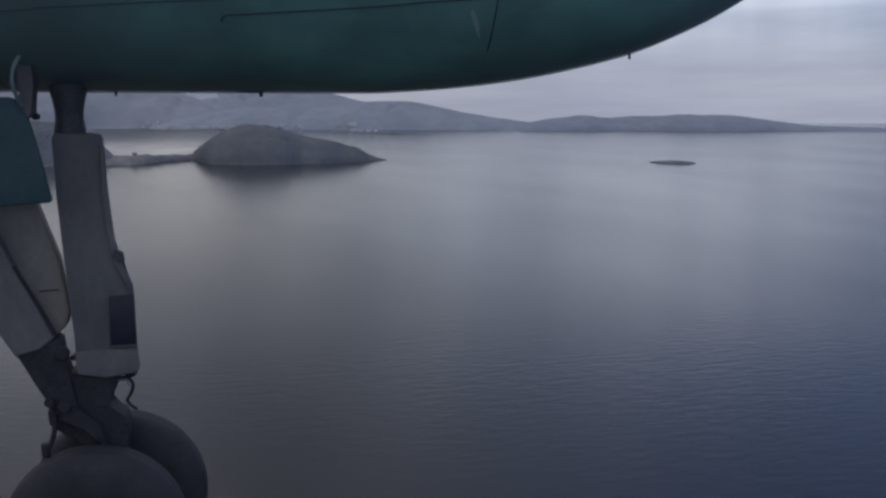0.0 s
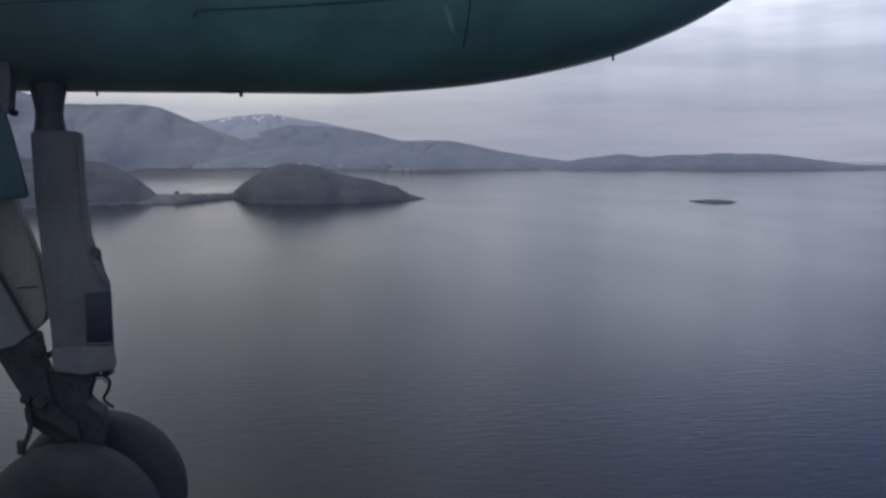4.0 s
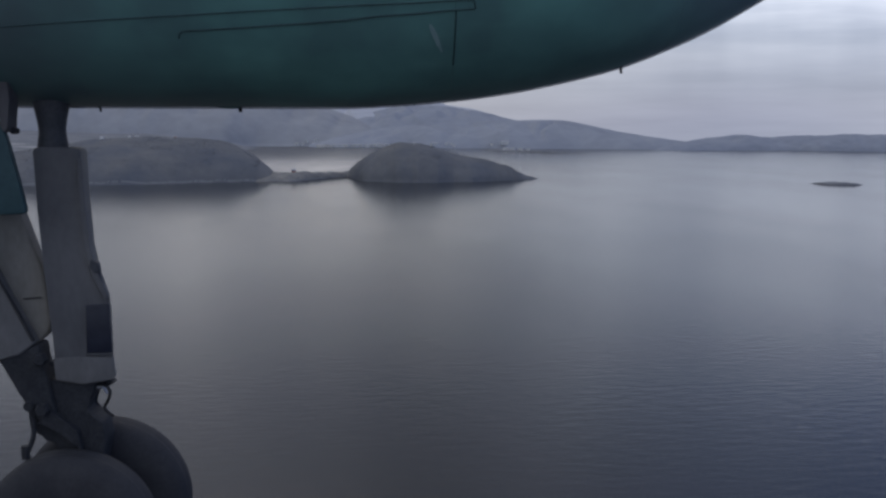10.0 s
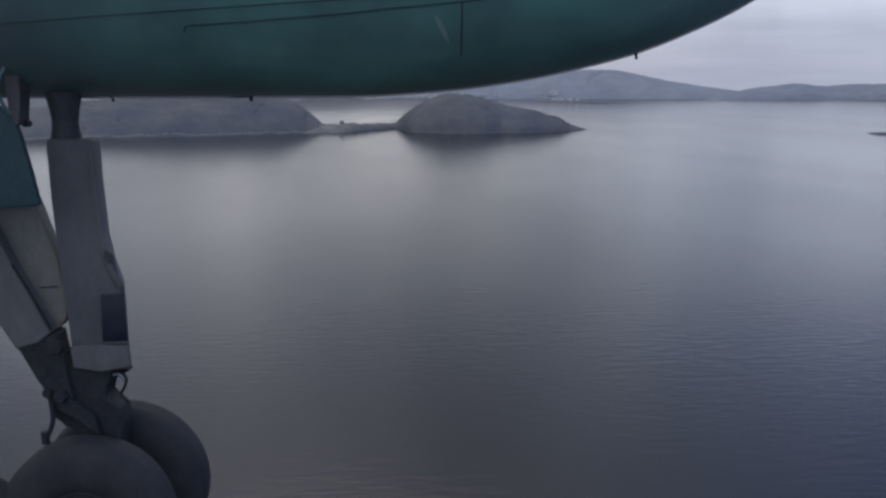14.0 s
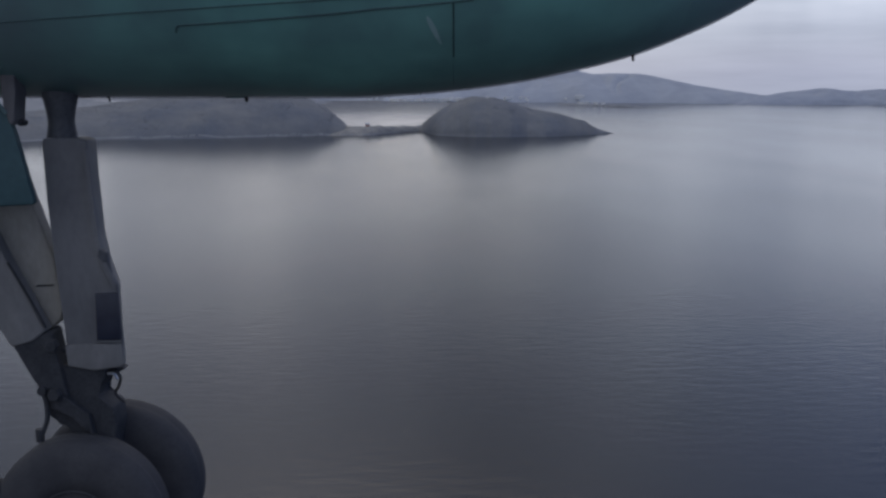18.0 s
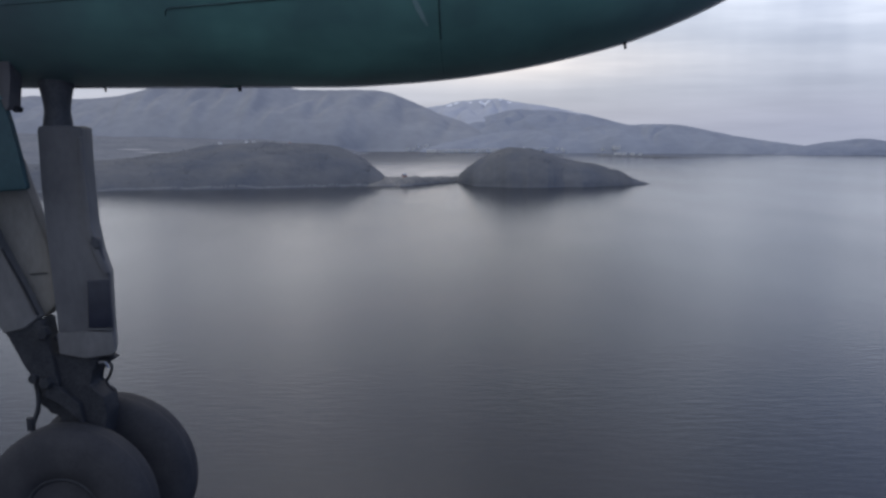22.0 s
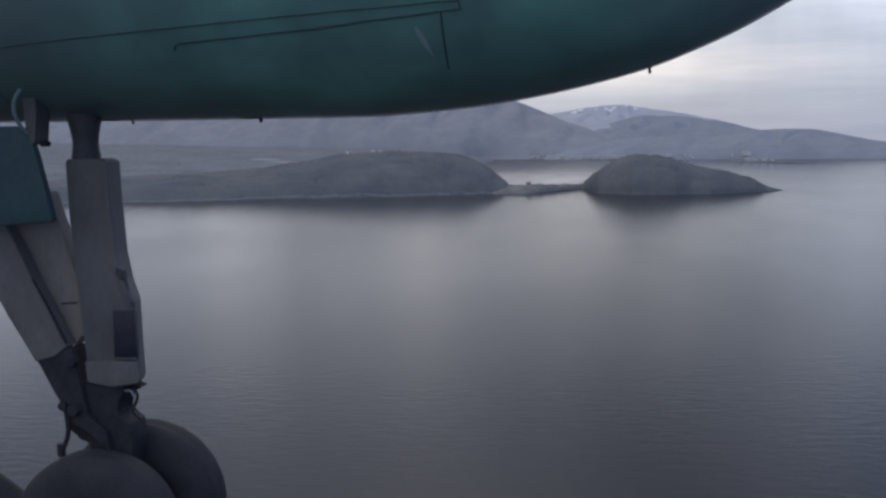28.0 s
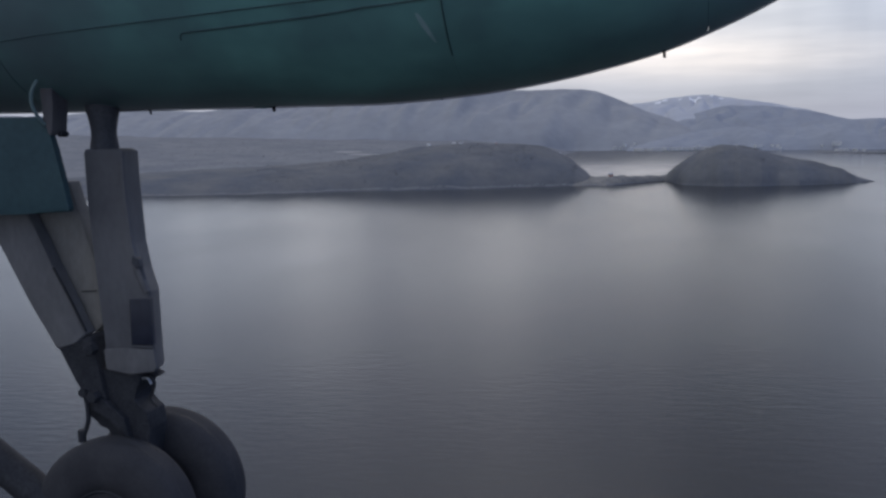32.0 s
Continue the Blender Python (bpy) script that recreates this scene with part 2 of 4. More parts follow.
M_HINGE = mat("chipped_green_paint", (0.16, 0.24, 0.235), (0.22, 0.3, 0.29), 20, 0.55, spec=0.3)
M_LINK = mat("brown_soiled_link", (0.12, 0.115, 0.118), (0.16, 0.152, 0.152), 9, 0.7, spec=0.15)
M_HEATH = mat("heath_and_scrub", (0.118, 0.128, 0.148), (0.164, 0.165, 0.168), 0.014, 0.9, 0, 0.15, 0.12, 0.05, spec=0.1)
M_PLAIN = mat("moor_and_fields", (0.17, 0.178, 0.198), (0.225, 0.228, 0.236), 0.01, 0.9, 0, 0.3, 0.08, 0.1, spec=0.1)
M_ROCK = mat("shore_rock", (0.145, 0.152, 0.172), (0.2, 0.204, 0.216), 0.05, 0.85, 0, 0.4, 0.3, 0.2, spec=0.2)
M_NECKLAND = mat("grass_and_gravel", (0.17, 0.168, 0.168), (0.25, 0.24, 0.225), 0.06, 0.9, 0, 0.3, 0.3, 0.2, spec=0.1)
# haze is put into these four base colours: pale and bluish with distance
M_FAR = mat("far_hazed_slopes", (0.262, 0.28, 0.322), (0.31, 0.328, 0.368), 0.007, 0.95, 0, 0.5, 0.03, 0.06, spec=0.05)
M_FAR_LOW = mat("far_hazed_hills", (0.245, 0.265, 0.315), (0.284, 0.303, 0.348), 0.012, 0.95, 0, 0.5, 0.04, 0.08, spec=0.05)
M_FAR_HIGH = mat("far_hazed_fell", (0.285, 0.293, 0.315), (0.325, 0.332, 0.35), 0.006, 0.95, 0, 0.5, 0.025, 0.06, spec=0.05)
M_SNOWFELL = mat("snow_fell_hazed", (0.42, 0.434, 0.478), (0.49, 0.502, 0.54), 0.006, 0.95, 0, 0.4, 0.02, 0.04, spec=0.05)
M_SNOW = mat("old_snow", (0.75, 0.77, 0.8), (0.85, 0.86, 0.88), 0.05, 0.8)
M_HOUSE = mat("white_boards", (0.7, 0.7, 0.68), (0.82, 0.82, 0.8), 0.3, 0.7)
M_HOUSE_RED = mat("red_boards", (0.32, 0.2, 0.18), (0.4, 0.24, 0.2), 0.3, 0.7)
M_ROOF = mat("grey_roof", (0.3, 0.3, 0.32), (0.4, 0.4, 0.42), 0.4, 0.6)
M_ROAD = mat("pale_bare_field", (0.3, 0.3, 0.3), (0.38, 0.375, 0.365), 0.2, 0.9)

M_BEACH = mat("pale_beach_stones", (0.185, 0.188, 0.196), (0.245, 0.246, 0.25), 0.1, 0.85, 0, 0.05, 1.5, 0.15, spec=0.2)
M_SCRUB = mat("birch_scrub", (0.15, 0.157, 0.168), (0.2, 0.198, 0.194), 0.05, 0.9, 0, 0, 0.5, 0.12, spec=0.1)


def sea_material():
    m = bpy.data.materials.new("sea_water")
    m.use_nodes = True
    n, l = m.node_tree.nodes, m.node_tree.links
    p = n["Principled BSDF"]
    p.inputs["IOR"].default_value = 1.33
    p.distribution = "MULTI_GGX"
    tc = n.new("ShaderNodeTexCoord")
    # wind lanes: rougher and smoother water, drawn out along the wind
    mp = n.new("ShaderNodeMapping")
    mp.inputs["Scale"].default_value = (0.0035, 0.0012, 1)
    mp.inputs["Rotation"].default_value = (0, 0, 0.25)
    l.new(tc.outputs["Object"], mp.inputs[0])
    lanes = n.new("ShaderNodeTexNoise")
    lanes.inputs["Scale"].default_value, lanes.inputs["Detail"].default_value = 2.0, 5
    l.new(mp.outputs[0], lanes.inputs["Vector"])
    rg = n.new("ShaderNodeMapRange")
    rg.inputs["From Min"].default_value, rg.inputs["From Max"].default_value = 0.3, 0.7
    rg.inputs["To Min"].default_value, rg.inputs["To Max"].default_value = -0.02, 0.02
    l.new(lanes.outputs["Fac"], rg.inputs[0])
    # the breeze: a little rougher close by, smoother far out, ruffled again in the bay behind the headland
    sp = n.new("ShaderNodeSeparateXYZ")
    l.new(tc.outputs["Object"], sp.inputs[0])

    def ease(socket, lo, hi, a, b):
        q = n.new("ShaderNodeMapRange")
        q.interpolation_type = "SMOOTHSTEP"
        q.inputs["From Min"].default_value, q.inputs["From Max"].default_value = lo, hi
        q.inputs["To Min"].default_value, q.inputs["To Max"].default_value = a, b
        l.new(socket, q.inputs[0])
        return q.outputs[0]

    def combine(op, a, b):
        q = n.new("ShaderNodeMath")
        q.operation = op
        l.new(a, q.inputs[0])
        l.new(b, q.inputs[1])
        return q.outputs[0]

    bay = combine("MULTIPLY", ease(sp.outputs[1], 1750, 1900, 0.0, 0.09), ease(sp.outputs[0], 60, 260, 1.0, 0.0))
    breeze = combine("ADD", ease(sp.outputs[1], 450, 1500, 0.2, 0.15), bay)
    l.new(combine("ADD", breeze, rg.outputs[0]), p.inputs["Roughness"])
    # sky glare on the bay behind the neck of land, put into the base colour
    bay_glare = combine("MULTIPLY", combine("MULTIPLY", ease(sp.outputs[1], 1740, 1830, 0.0, 1.0), ease(sp.outputs[1], 2000, 3000, 1.0, 0.0)),
                    combine("MULTIPLY", ease(sp.outputs[0], -40, 120, 1.0, 0.0), ease(lanes.outputs["Fac"], 0.25, 0.6, 0.6, 1.0)))
    water_tone = n.new("ShaderNodeMixRGB")
    water_tone.inputs[1].default_value, water_tone.inputs[2].default_value = (0.010, 0.013, 0.02, 1), (0.6, 0.54, 0.47, 1)
    l.new(bay_glare, water_tone.inputs[0])
    l.new(water_tone.outputs[0], p.inputs["Base Color"])
    # small waves
    w = n.new("ShaderNodeTexNoise")
    w.inputs["Scale"].default_value, w.inputs["Detail"].default_value = 0.24, 6
    mp2 = n.new("ShaderNodeMapping")
    mp2.inputs["Scale"].default_value = (0.5, 1.3, 1)
    mp2.inputs["Rotation"].default_value = (0, 0, -0.3)
    l.new(tc.outputs["Object"], mp2.inputs[0])
    l.new(mp2.outputs[0], w.inputs["Vector"])
    b = n.new("ShaderNodeBump")
    b.inputs["Strength"].default_value, b.inputs["Distance"].default_value = 1.0, 0.13
    l.new(w.outputs["Fac"], b.inputs["Height"])
    l.new(b.outputs[0], p.inputs["Normal"])
    return m


M_SEA = sea_material()

# ---- building helpers ----


def mesh_from(name, bm, material, smooth=None):
    bmesh.ops.recalc_face_normals(bm, faces=bm.faces)
    me = bpy.data.meshes.new(name)
    bm.to_mesh(me)
    bm.free()
    me.materials.append(material)
    if smooth is not None:
        me.shade_smooth()
        if smooth < 180:
            me.set_sharp_from_angle(angle=radians(smooth))
    return me


def part(name, bm, material, parent=None, label="", smooth=35):
    ob = new(name, mesh_from(name, bm, material, smooth))
    ob.parent = parent
    if label:
        tagged(ob, label)
    return ob


def slab(points, y0, y1, bevel=0.0, far=1.0):
    """A solid plate: an outline in x and z, drawn out from y0 to y1, its edges rounded; far: how much narrower its outer side is."""
    bm = bmesh.new()
    cx = sum(p[0] for p in points) / len(points)
    a = [bm.verts.new((x, y0, z)) for x, z in points]
    b = [bm.verts.new((cx + (x - cx) * far, y1, z)) for x, z in points]
    bm.faces.new(a)
    bm.faces.new(b[::-1])
    k = len(points)
    for i in range(k):
        bm.faces.new((a[i], b[i], b[(i + 1) % k], a[(i + 1) % k]))
    if bevel:
        bmesh.ops.bevel(bm, geom=list(bm.edges), offset=bevel, segments=3, profile=0.6, affect="EDGES", clamp_overlap=True)
    return bm


def tube(points, r, sides=10, bm=None, r_end=None):
    """A round bar or hose along a smooth line through the points."""
    bm = bm or bmesh.new()
    pts = [Vector(p) for p in points]
    line = []
    for i in range(len(pts) - 1):
        p0, p1, p2, p3 = pts[max(i - 1, 0)], pts[i], pts[i + 1], pts[min(i + 2, len(pts) - 1)]
        for s in range(6 if len(pts) > 2 else 1):
            t = s / 6
            line.append(0.5 * ((2 * p1) + (p2 - p0) * t + (2 * p0 - 5 * p1 + 4 * p2 - p3) * t * t + (3 * p1 - p0 - 3 * p2 + p3) * t ** 3))
    line.append(pts[-1])
    rings = []
    for i, p in enumerate(line):
        d = (line[min(i + 1, len(line) - 1)] - line[max(i - 1, 0)]).normalized()
        u = d.orthogonal().normalized() if abs(d.y) > 0.95 else d.cross(Vector((0, 1, 0))).normalized()
        v = d.cross(u)
        rr = r + ((r_end if r_end is not None else r) - r) * i / (len(line) - 1)
        rings.append([bm.verts.new(p + (u * math.cos(a) + v * math.sin(a)) * rr) for a in (2 * math.pi * k / sides for k in range(sides))])
    for q, s in zip(rings, rings[1:]):
        for k in range(sides):
            bm.faces.new((q[k], q[(k + 1) % sides], s[(k + 1) % sides], s[k]))
    bm.faces.new(rings[0])
    bm.faces.new(rings[-1][::-1])
    return bm


def lathe(profile, origin, axis="y", sides=48, bm=None):
    """A turned body: (radius, distance along the axis) pairs."""
    bm = bm or bmesh.new()
    rings = []
    for r, d in profile:
        ring = []
        for k in range(sides):
            a = 2 * math.pi * k / sides
            c, s = r * math.cos(a), r * math.sin(a)
            v = (c, d, s) if axis == "y" else (c, s, d) if axis == "z" else (d, c, s)
            ring.append(bm.verts.new(Vector(origin) + Vector(v)))
        rings.append(ring)
    for q, s in zip(rings, rings[1:]):
        for k in range(sides):
            bm.faces.new((q[k], q[(k + 1) % sides], s[(k + 1) % sides], s[k]))
    bm.faces.new(rings[0])
    bm.faces.new(rings[-1][::-1])
    return bm


def box(bm, x0, x1, y0, y1, z0, z1):
    c = [bm.verts.new((x, y, z)) for x in (x0, x1) for y in (y0, y1) for z in (z0, z1)]
    for f in ((0, 1, 3, 2), (4, 6, 7, 5), (0, 4, 5, 1), (2, 3, 7, 6), (0, 2, 6, 4), (1, 5, 7, 3)):
        bm.faces.new([c[i] for i in f])
    return bm


def empty(name, at, label, category, group=""):
    ob = new(name)
    ob.location = at
    ob.empty_display_size = 0.1
    return tagged(ob, label, category, group)


def under(parent, ob):
    """Hang a mesh built in world metres under its thing without shifting it."""
    ob.parent = parent
    ob.matrix_parent_inverse = Matrix.Translation(parent.location).inverted()
    return ob


def wpart(name, bm, material, parent, label="", smooth=35):
    return under(parent, part(name, bm, material, None, label, smooth)) if parent.type == "EMPTY" else part(name, bm, material, parent, label, smooth)


# ---- sea ----
bm = bmesh.new()
bmesh.ops.create_grid(bm, x_segments=40, y_segments=40, size=7000)
bm.transform(Matrix.Translation((0, 2000, 0)))
sea = part("water", bm, M_SEA, None, "", None)
tagged(sea, "dark grey fjord water with faint ripples and soft cloud reflections", "water", kind="structure")

# ---- land ----
from mathutils.bvhtree import BVHTree


def spline(xs, ys, x):
    """Monotone cubic through the knots."""
    xs, ys = np.array(xs, float), np.array(ys, float)
    h, d = np.diff(xs), np.diff(ys) / np.diff(xs)
    m = np.concatenate([[d[0]], np.where(d[:-1] * d[1:] > 0, 2 * d[:-1] * d[1:] / (d[:-1] + d[1:] + 1e-12), 0), [d[-1]]])
    i = int(np.clip(np.searchsorted(xs, x) - 1, 0, len(xs) - 2))
    t = min(1.0, max(0.0, (x - xs[i]) / h[i]))
    return ((2 * t ** 3 - 3 * t * t + 1) * ys[i] + (t ** 3 - 2 * t * t + t) * h[i] * m[i]
            + (-2 * t ** 3 + 3 * t * t) * ys[i + 1] + (t ** 3 - t * t) * h[i] * m[i + 1])


class Land:
    """A body of land: along x run its near shore, ridge, far shore and the ridge's height."""

    def __init__(self, rows, rough, grain, steep=0.8, back=1.0, seed=0, gully=0.0, run=200.0):
        self.rows, self.rough, self.grain, self.steep, self.back, self.seed = sorted(rows), rough, grain, steep, back, seed
        self.gully, self.run = gully, run
        self.x0, self.x1 = self.rows[0][0], self.rows[-1][0]

    def at(self, x):
        xs = [r[0] for r in self.rows]
        return [spline(xs, [r[k] for r in self.rows], x) for k in (1, 2, 3, 4)]

    def height(self, x, y, prof=None):
        yf, yr, yb, h = prof or self.at(x)
        if y <= yr:
            t = (y - yf) / max(yr - yf, 1e-3)
            z = h * (max(t, 0.0) ** self.steep * (1.6 - 0.6 * max(t, 0.0)) if t > 0 else t * 1.5)
            z = z if t > 0 else -3.0 * min(1, -t * 10)
            if self.gully and 0 < t < 1:
                # ravines run down the slope, between spurs
                w = 0.6 * noise.noise(Vector((x / self.run * 0.7, y / self.run * 0.7, self.seed)))
                g = noise.noise(Vector((x / self.run + w, y / self.run * 0.22, self.seed + 5.0))) + 0.45 * noise.noise(Vector((x / self.run * 2.6 + w, y / self.run * 0.6, self.seed + 9.0)))
                z *= 1 - self.gully * (1 - min(1.0, abs(g) * 2.6)) * (t * (1 - t) * 4) ** 0.7
        else:
            t = (y - yr) / max(yb - yr, 1e-3)
            z = h * (1 - t * t) if t < 1 else -3.0
        amp = self.rough * min(1.0, max(z, 0.0) / (0.25 * self.rough * 6 + 1.0))
        q = Vector((x / self.grain + self.seed * 17.3, y / self.grain, 0))
        n = noise.fractal(q, 0.9, 2.1, 5)
        return z + amp * n

    def mesh(self, name, nx, ny, material):
        vs, fs = [], []
        for i in range(nx + 1):
            x = self.x0 + (self.x1 - self.x0) * i / nx
            prof = self.at(x)
            yf, yr, yb, h = prof
            jag = noise.fractal(Vector((x / (self.grain * 0.5), self.seed, 3.3)), 0.8, 2.0, 4) * min(2.5, 0.03 * (yb - yf))
            for j in range(ny + 1):
                t = j / ny
                t = -0.03 + 1.06 * t
                y = yf + (yr - yf) * t * 1.5 if t < 0.6667 else yr + (yb - yr) * (t - 0.6667) * 3
                vs.append((x, y + jag * (1 - min(max(t, 0), 1)), self.height(x, y, prof)))
        for i in range(nx):
            for j in range(ny):
                a = i * (ny + 1) + j
                fs.append((a, a + ny + 1, a + ny + 2, a + 1))
        me = bpy.data.meshes.new(name)
        me.from_pydata(vs, [], fs)
        me.materials.append(material)
        me.shade_smooth()
        self.tree = BVHTree.FromPolygons(vs, fs)
        return new(name, me)

    def ground(self, x, y):
        """The height of the finished surface."""
        hit = self.tree.ray_cast(Vector((x, y, 3000)), Vector((0, 0, -1)))[0]
        return hit.z if hit else self.height(x, y)


isle = Land([(-72.7, 1800, 1840, 1920, -0.1), (-66.0, 1763, 1813, 1913, 6.2), (-49.7, 1693, 1759, 1889, 22.0), (-34.3, 1644, 1724, 1889, 34.5), (-19.0, 1628, 1718, 1903, 43.0), (2.2, 1613, 1711, 1916, 53.3), (23.3, 1597, 1701, 1919, 58.5), (48.2, 1597, 1702, 1922, 57.5),
             (79.0, 1597, 1701, 1913, 50.7), (107.8, 1613, 1713, 1913, 41.3), (129.8, 1613, 1705, 1887, 36.0), (160.6, 1628, 1708, 1868, 31.5), (186.0, 1644, 1706, 1831, 23.5), (202.0, 1652, 1703, 1808, 19.8), (217.0, 1664, 1700, 1784, 10.5), (230.0, 1676.0, 1701.0, 1761.0, 5.4), (241.0, 1688.0, 1702.0, 1738.0, 3.4), (250.0, 1694.6, 1702.6, 1722.6, 0.38)],
            2.2, 30.0, 0.7, seed=1)
tagged(isle.mesh("wooded_island", 150, 70, M_HEATH), "dark heath-covered hump of an island with a low tapering point", "island", kind="structure")

isthmus = Land([(-215, 1628, 1678, 1758, -0.1), (-200, 1628, 1678, 1758, 7.1), (-177, 1628, 1678, 1758, 11.7), (-153, 1628, 1670, 1740, 12.0), (-131, 1644, 1678, 1738, 13.5), (-115.0, 1676.0, 1704.0, 1756.0, 10.87), (-96.4, 1709.6, 1733.6, 1779.6, 10.39), (-76.2, 1744.6, 1764.6, 1804.6, 8.46), (-51.6, 1781.0, 1803.0, 1847.0, 10.52)],
               1.8, 12.0, 0.8, seed=2)
tagged(isthmus.mesh("isthmus", 60, 20, M_NECKLAND), "low grassy neck of land joining island and headland", "isthmus", kind="structure")

headland = Land([(-1117, 1389, 1549, 2249, 17.8), (-988, 1400, 1570, 2270, 22.7), (-872, 1412, 1592, 2292, 27.8), (-753, 1424, 1614, 2314, 32.1), (-667, 1448, 1638, 2238, 36.5), (-591, 1486, 1676, 2196, 42.4), (-536, 1512, 1702, 2162, 51.6), (-475, 1526, 1716, 2146, 60.5), (-414, 1540, 1730, 2130, 65.8),
                 (-334, 1568, 1748, 2128, 65.5), (-277, 1597, 1747, 2077, 59.9), (-237, 1613, 1723, 1983, 47.5), (-206, 1628, 1698, 1868, 29.0), (-180, 1644, 1679, 1759, 12.5)],
                3.2, 60.0, 0.78, seed=3)
tagged(headland.mesh("headland", 220, 80, M_HEATH), "long dark heath headland with a pale shoreline", "headland", kind="structure")

plain = Land([(-2888, 1750, 3650, 4450, 106.7), (-2477, 1750, 3650, 4450, 97.0), (-2087, 1750, 3650, 4450, 81.4), (-1794, 1750, 3650, 4450, 73.7), (-1402, 1750, 3650, 4350, 62.0), (-1108, 1750, 3650, 4250, 54.2), (-854, 1750, 3650, 4150, 46.4), (-658, 1750, 3650, 4050, 34.7), (-540, 1750, 3650, 3910, 21.1), (-478, 1750, 3650, 3800, 5.4), (-442, 1750, 3650, 3750, -1.6)],
             5.0, 140.0, 0.8, seed=4)
tagged(plain.mesh("coastal_plain", 120, 70, M_PLAIN), "grey moorland plain with fields behind the headland", "moorland", kind="structure")

spit = Land([(318, 3395, 3425, 3480, 0.2), (350, 3320, 3365, 3480, 4.6), (430, 3224, 3264, 3384, 5.6), (500.0, 3120.0, 3150.0, 3250.0, 6.4), (530.0, 3107.0, 3135.0, 3220.0, 4.6), (560.0, 3100.0, 3124.0, 3187.2, 3.6), (596.0, 3085.0, 3101.0, 3137.0, 2.6), (616.0, 3079.0, 3086.0, 3104.0, 0.5)], 1.2, 40.0, 0.5, seed=5)
tagged(spit.mesh("low_spit", 60, 16, M_ROCK), "flat low spit of land in the bay", "headland", kind="structure")

islet = Land([(649.4, 1553.7, 1559.7, 1573.7, 0.32), (652.7, 1519.0, 1533.0, 1563.0, 2.88), (672.7, 1505.6, 1522.6, 1558.6, 4.47), (688.8, 1499.0, 1513.0, 1543.0, 3.80), (710.4, 1519.0, 1525.0, 1539.0, 0.46)], 0.8, 12.0, 0.5, seed=6)
tagged(islet.mesh("skerry", 50, 16, M_ROCK), "small low dark rocky islet in open water", "islet", kind="structure")

west_fell = Land([(-3646, 3879, 4399, 4699, 216.9), (-3060, 3879, 4399, 4699, 193.6), (-2588, 3879, 4399, 4699, 209.9), (-2236, 3879, 4399, 4699, 196.0), (-1952, 3879, 4399, 4699, 228.5), (-1741, 3879, 4399, 4699, 209.9), (-1575, 3879, 4399, 4699, 233.1), (-1420, 3879, 4399, 4699, 274.8), (-1220, 3879, 4399, 4699, 307.2), (-1009, 3879, 4399, 4699, 298.0), (-799, 3879, 4399, 4699, 247.0),
                  (-611, 3879, 4399, 4699, 254.0), (-468, 3969, 4489, 4789, 233.6), (-360, 3969, 4489, 4789, 200.4), (-238, 3969, 4449, 4749, 147.7), (-129, 3969, 4389, 4649, 107.3), (-23, 3969, 4269, 4469, 61.4), (67, 3969, 4149, 4289, 40.2)],
                 10.0, 260.0, 0.8, seed=7, gully=0.16, run=190.0)
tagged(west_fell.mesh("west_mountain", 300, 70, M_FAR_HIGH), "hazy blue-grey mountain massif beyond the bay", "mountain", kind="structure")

east_fell = Land([(-282, 3879, 4029, 4179, 13.7), (-172, 3794, 3994, 4194, 37.9), (-76, 3794, 4044, 4244, 58.7), (44, 3794, 4074, 4274, 75.9), (172, 3712, 4012, 4232, 84.7), (325, 3712, 4032, 4252, 91.1), (448, 3633, 3973, 4193, 99.5),
                  (556, 3633, 3983, 4203, 100.6), (664, 3633, 3993, 4213, 97.4), (759, 3595, 3925, 4145, 80.6), (845, 3558, 3838, 4038, 62.5), (934, 3558, 3778, 3978, 46.8), (1005, 3558, 3738, 3918, 35.3), (1120, 3558, 3700, 3858, 18.0), (1240, 3558, 3660, 3798, 4.0)],
                 5.0, 220.0, 0.8, seed=8, gully=0.2, run=150.0)
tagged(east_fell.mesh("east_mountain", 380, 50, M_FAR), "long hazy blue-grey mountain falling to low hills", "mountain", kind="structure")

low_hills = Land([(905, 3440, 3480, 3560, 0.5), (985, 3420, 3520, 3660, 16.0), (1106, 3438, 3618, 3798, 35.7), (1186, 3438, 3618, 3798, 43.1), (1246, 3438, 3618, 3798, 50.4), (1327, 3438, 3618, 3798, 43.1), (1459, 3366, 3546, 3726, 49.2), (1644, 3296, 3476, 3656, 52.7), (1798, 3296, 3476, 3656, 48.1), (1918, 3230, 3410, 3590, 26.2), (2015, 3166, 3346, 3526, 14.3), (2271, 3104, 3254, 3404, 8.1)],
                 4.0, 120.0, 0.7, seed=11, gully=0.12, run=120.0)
tagged(low_hills.mesh("low_hills", 260, 40, M_FAR_LOW), "low dark hazy blue-grey wooded hills along the outer coast", "hills", kind="structure")

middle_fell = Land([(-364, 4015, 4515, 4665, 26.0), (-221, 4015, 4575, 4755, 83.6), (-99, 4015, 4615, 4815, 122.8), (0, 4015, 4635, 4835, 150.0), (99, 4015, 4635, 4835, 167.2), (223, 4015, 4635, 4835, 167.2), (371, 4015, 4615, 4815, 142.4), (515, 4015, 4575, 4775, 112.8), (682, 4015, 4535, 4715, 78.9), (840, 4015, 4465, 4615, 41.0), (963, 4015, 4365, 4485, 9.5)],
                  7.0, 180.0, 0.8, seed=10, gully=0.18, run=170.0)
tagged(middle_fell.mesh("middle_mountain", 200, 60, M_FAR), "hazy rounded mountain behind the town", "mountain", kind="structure")

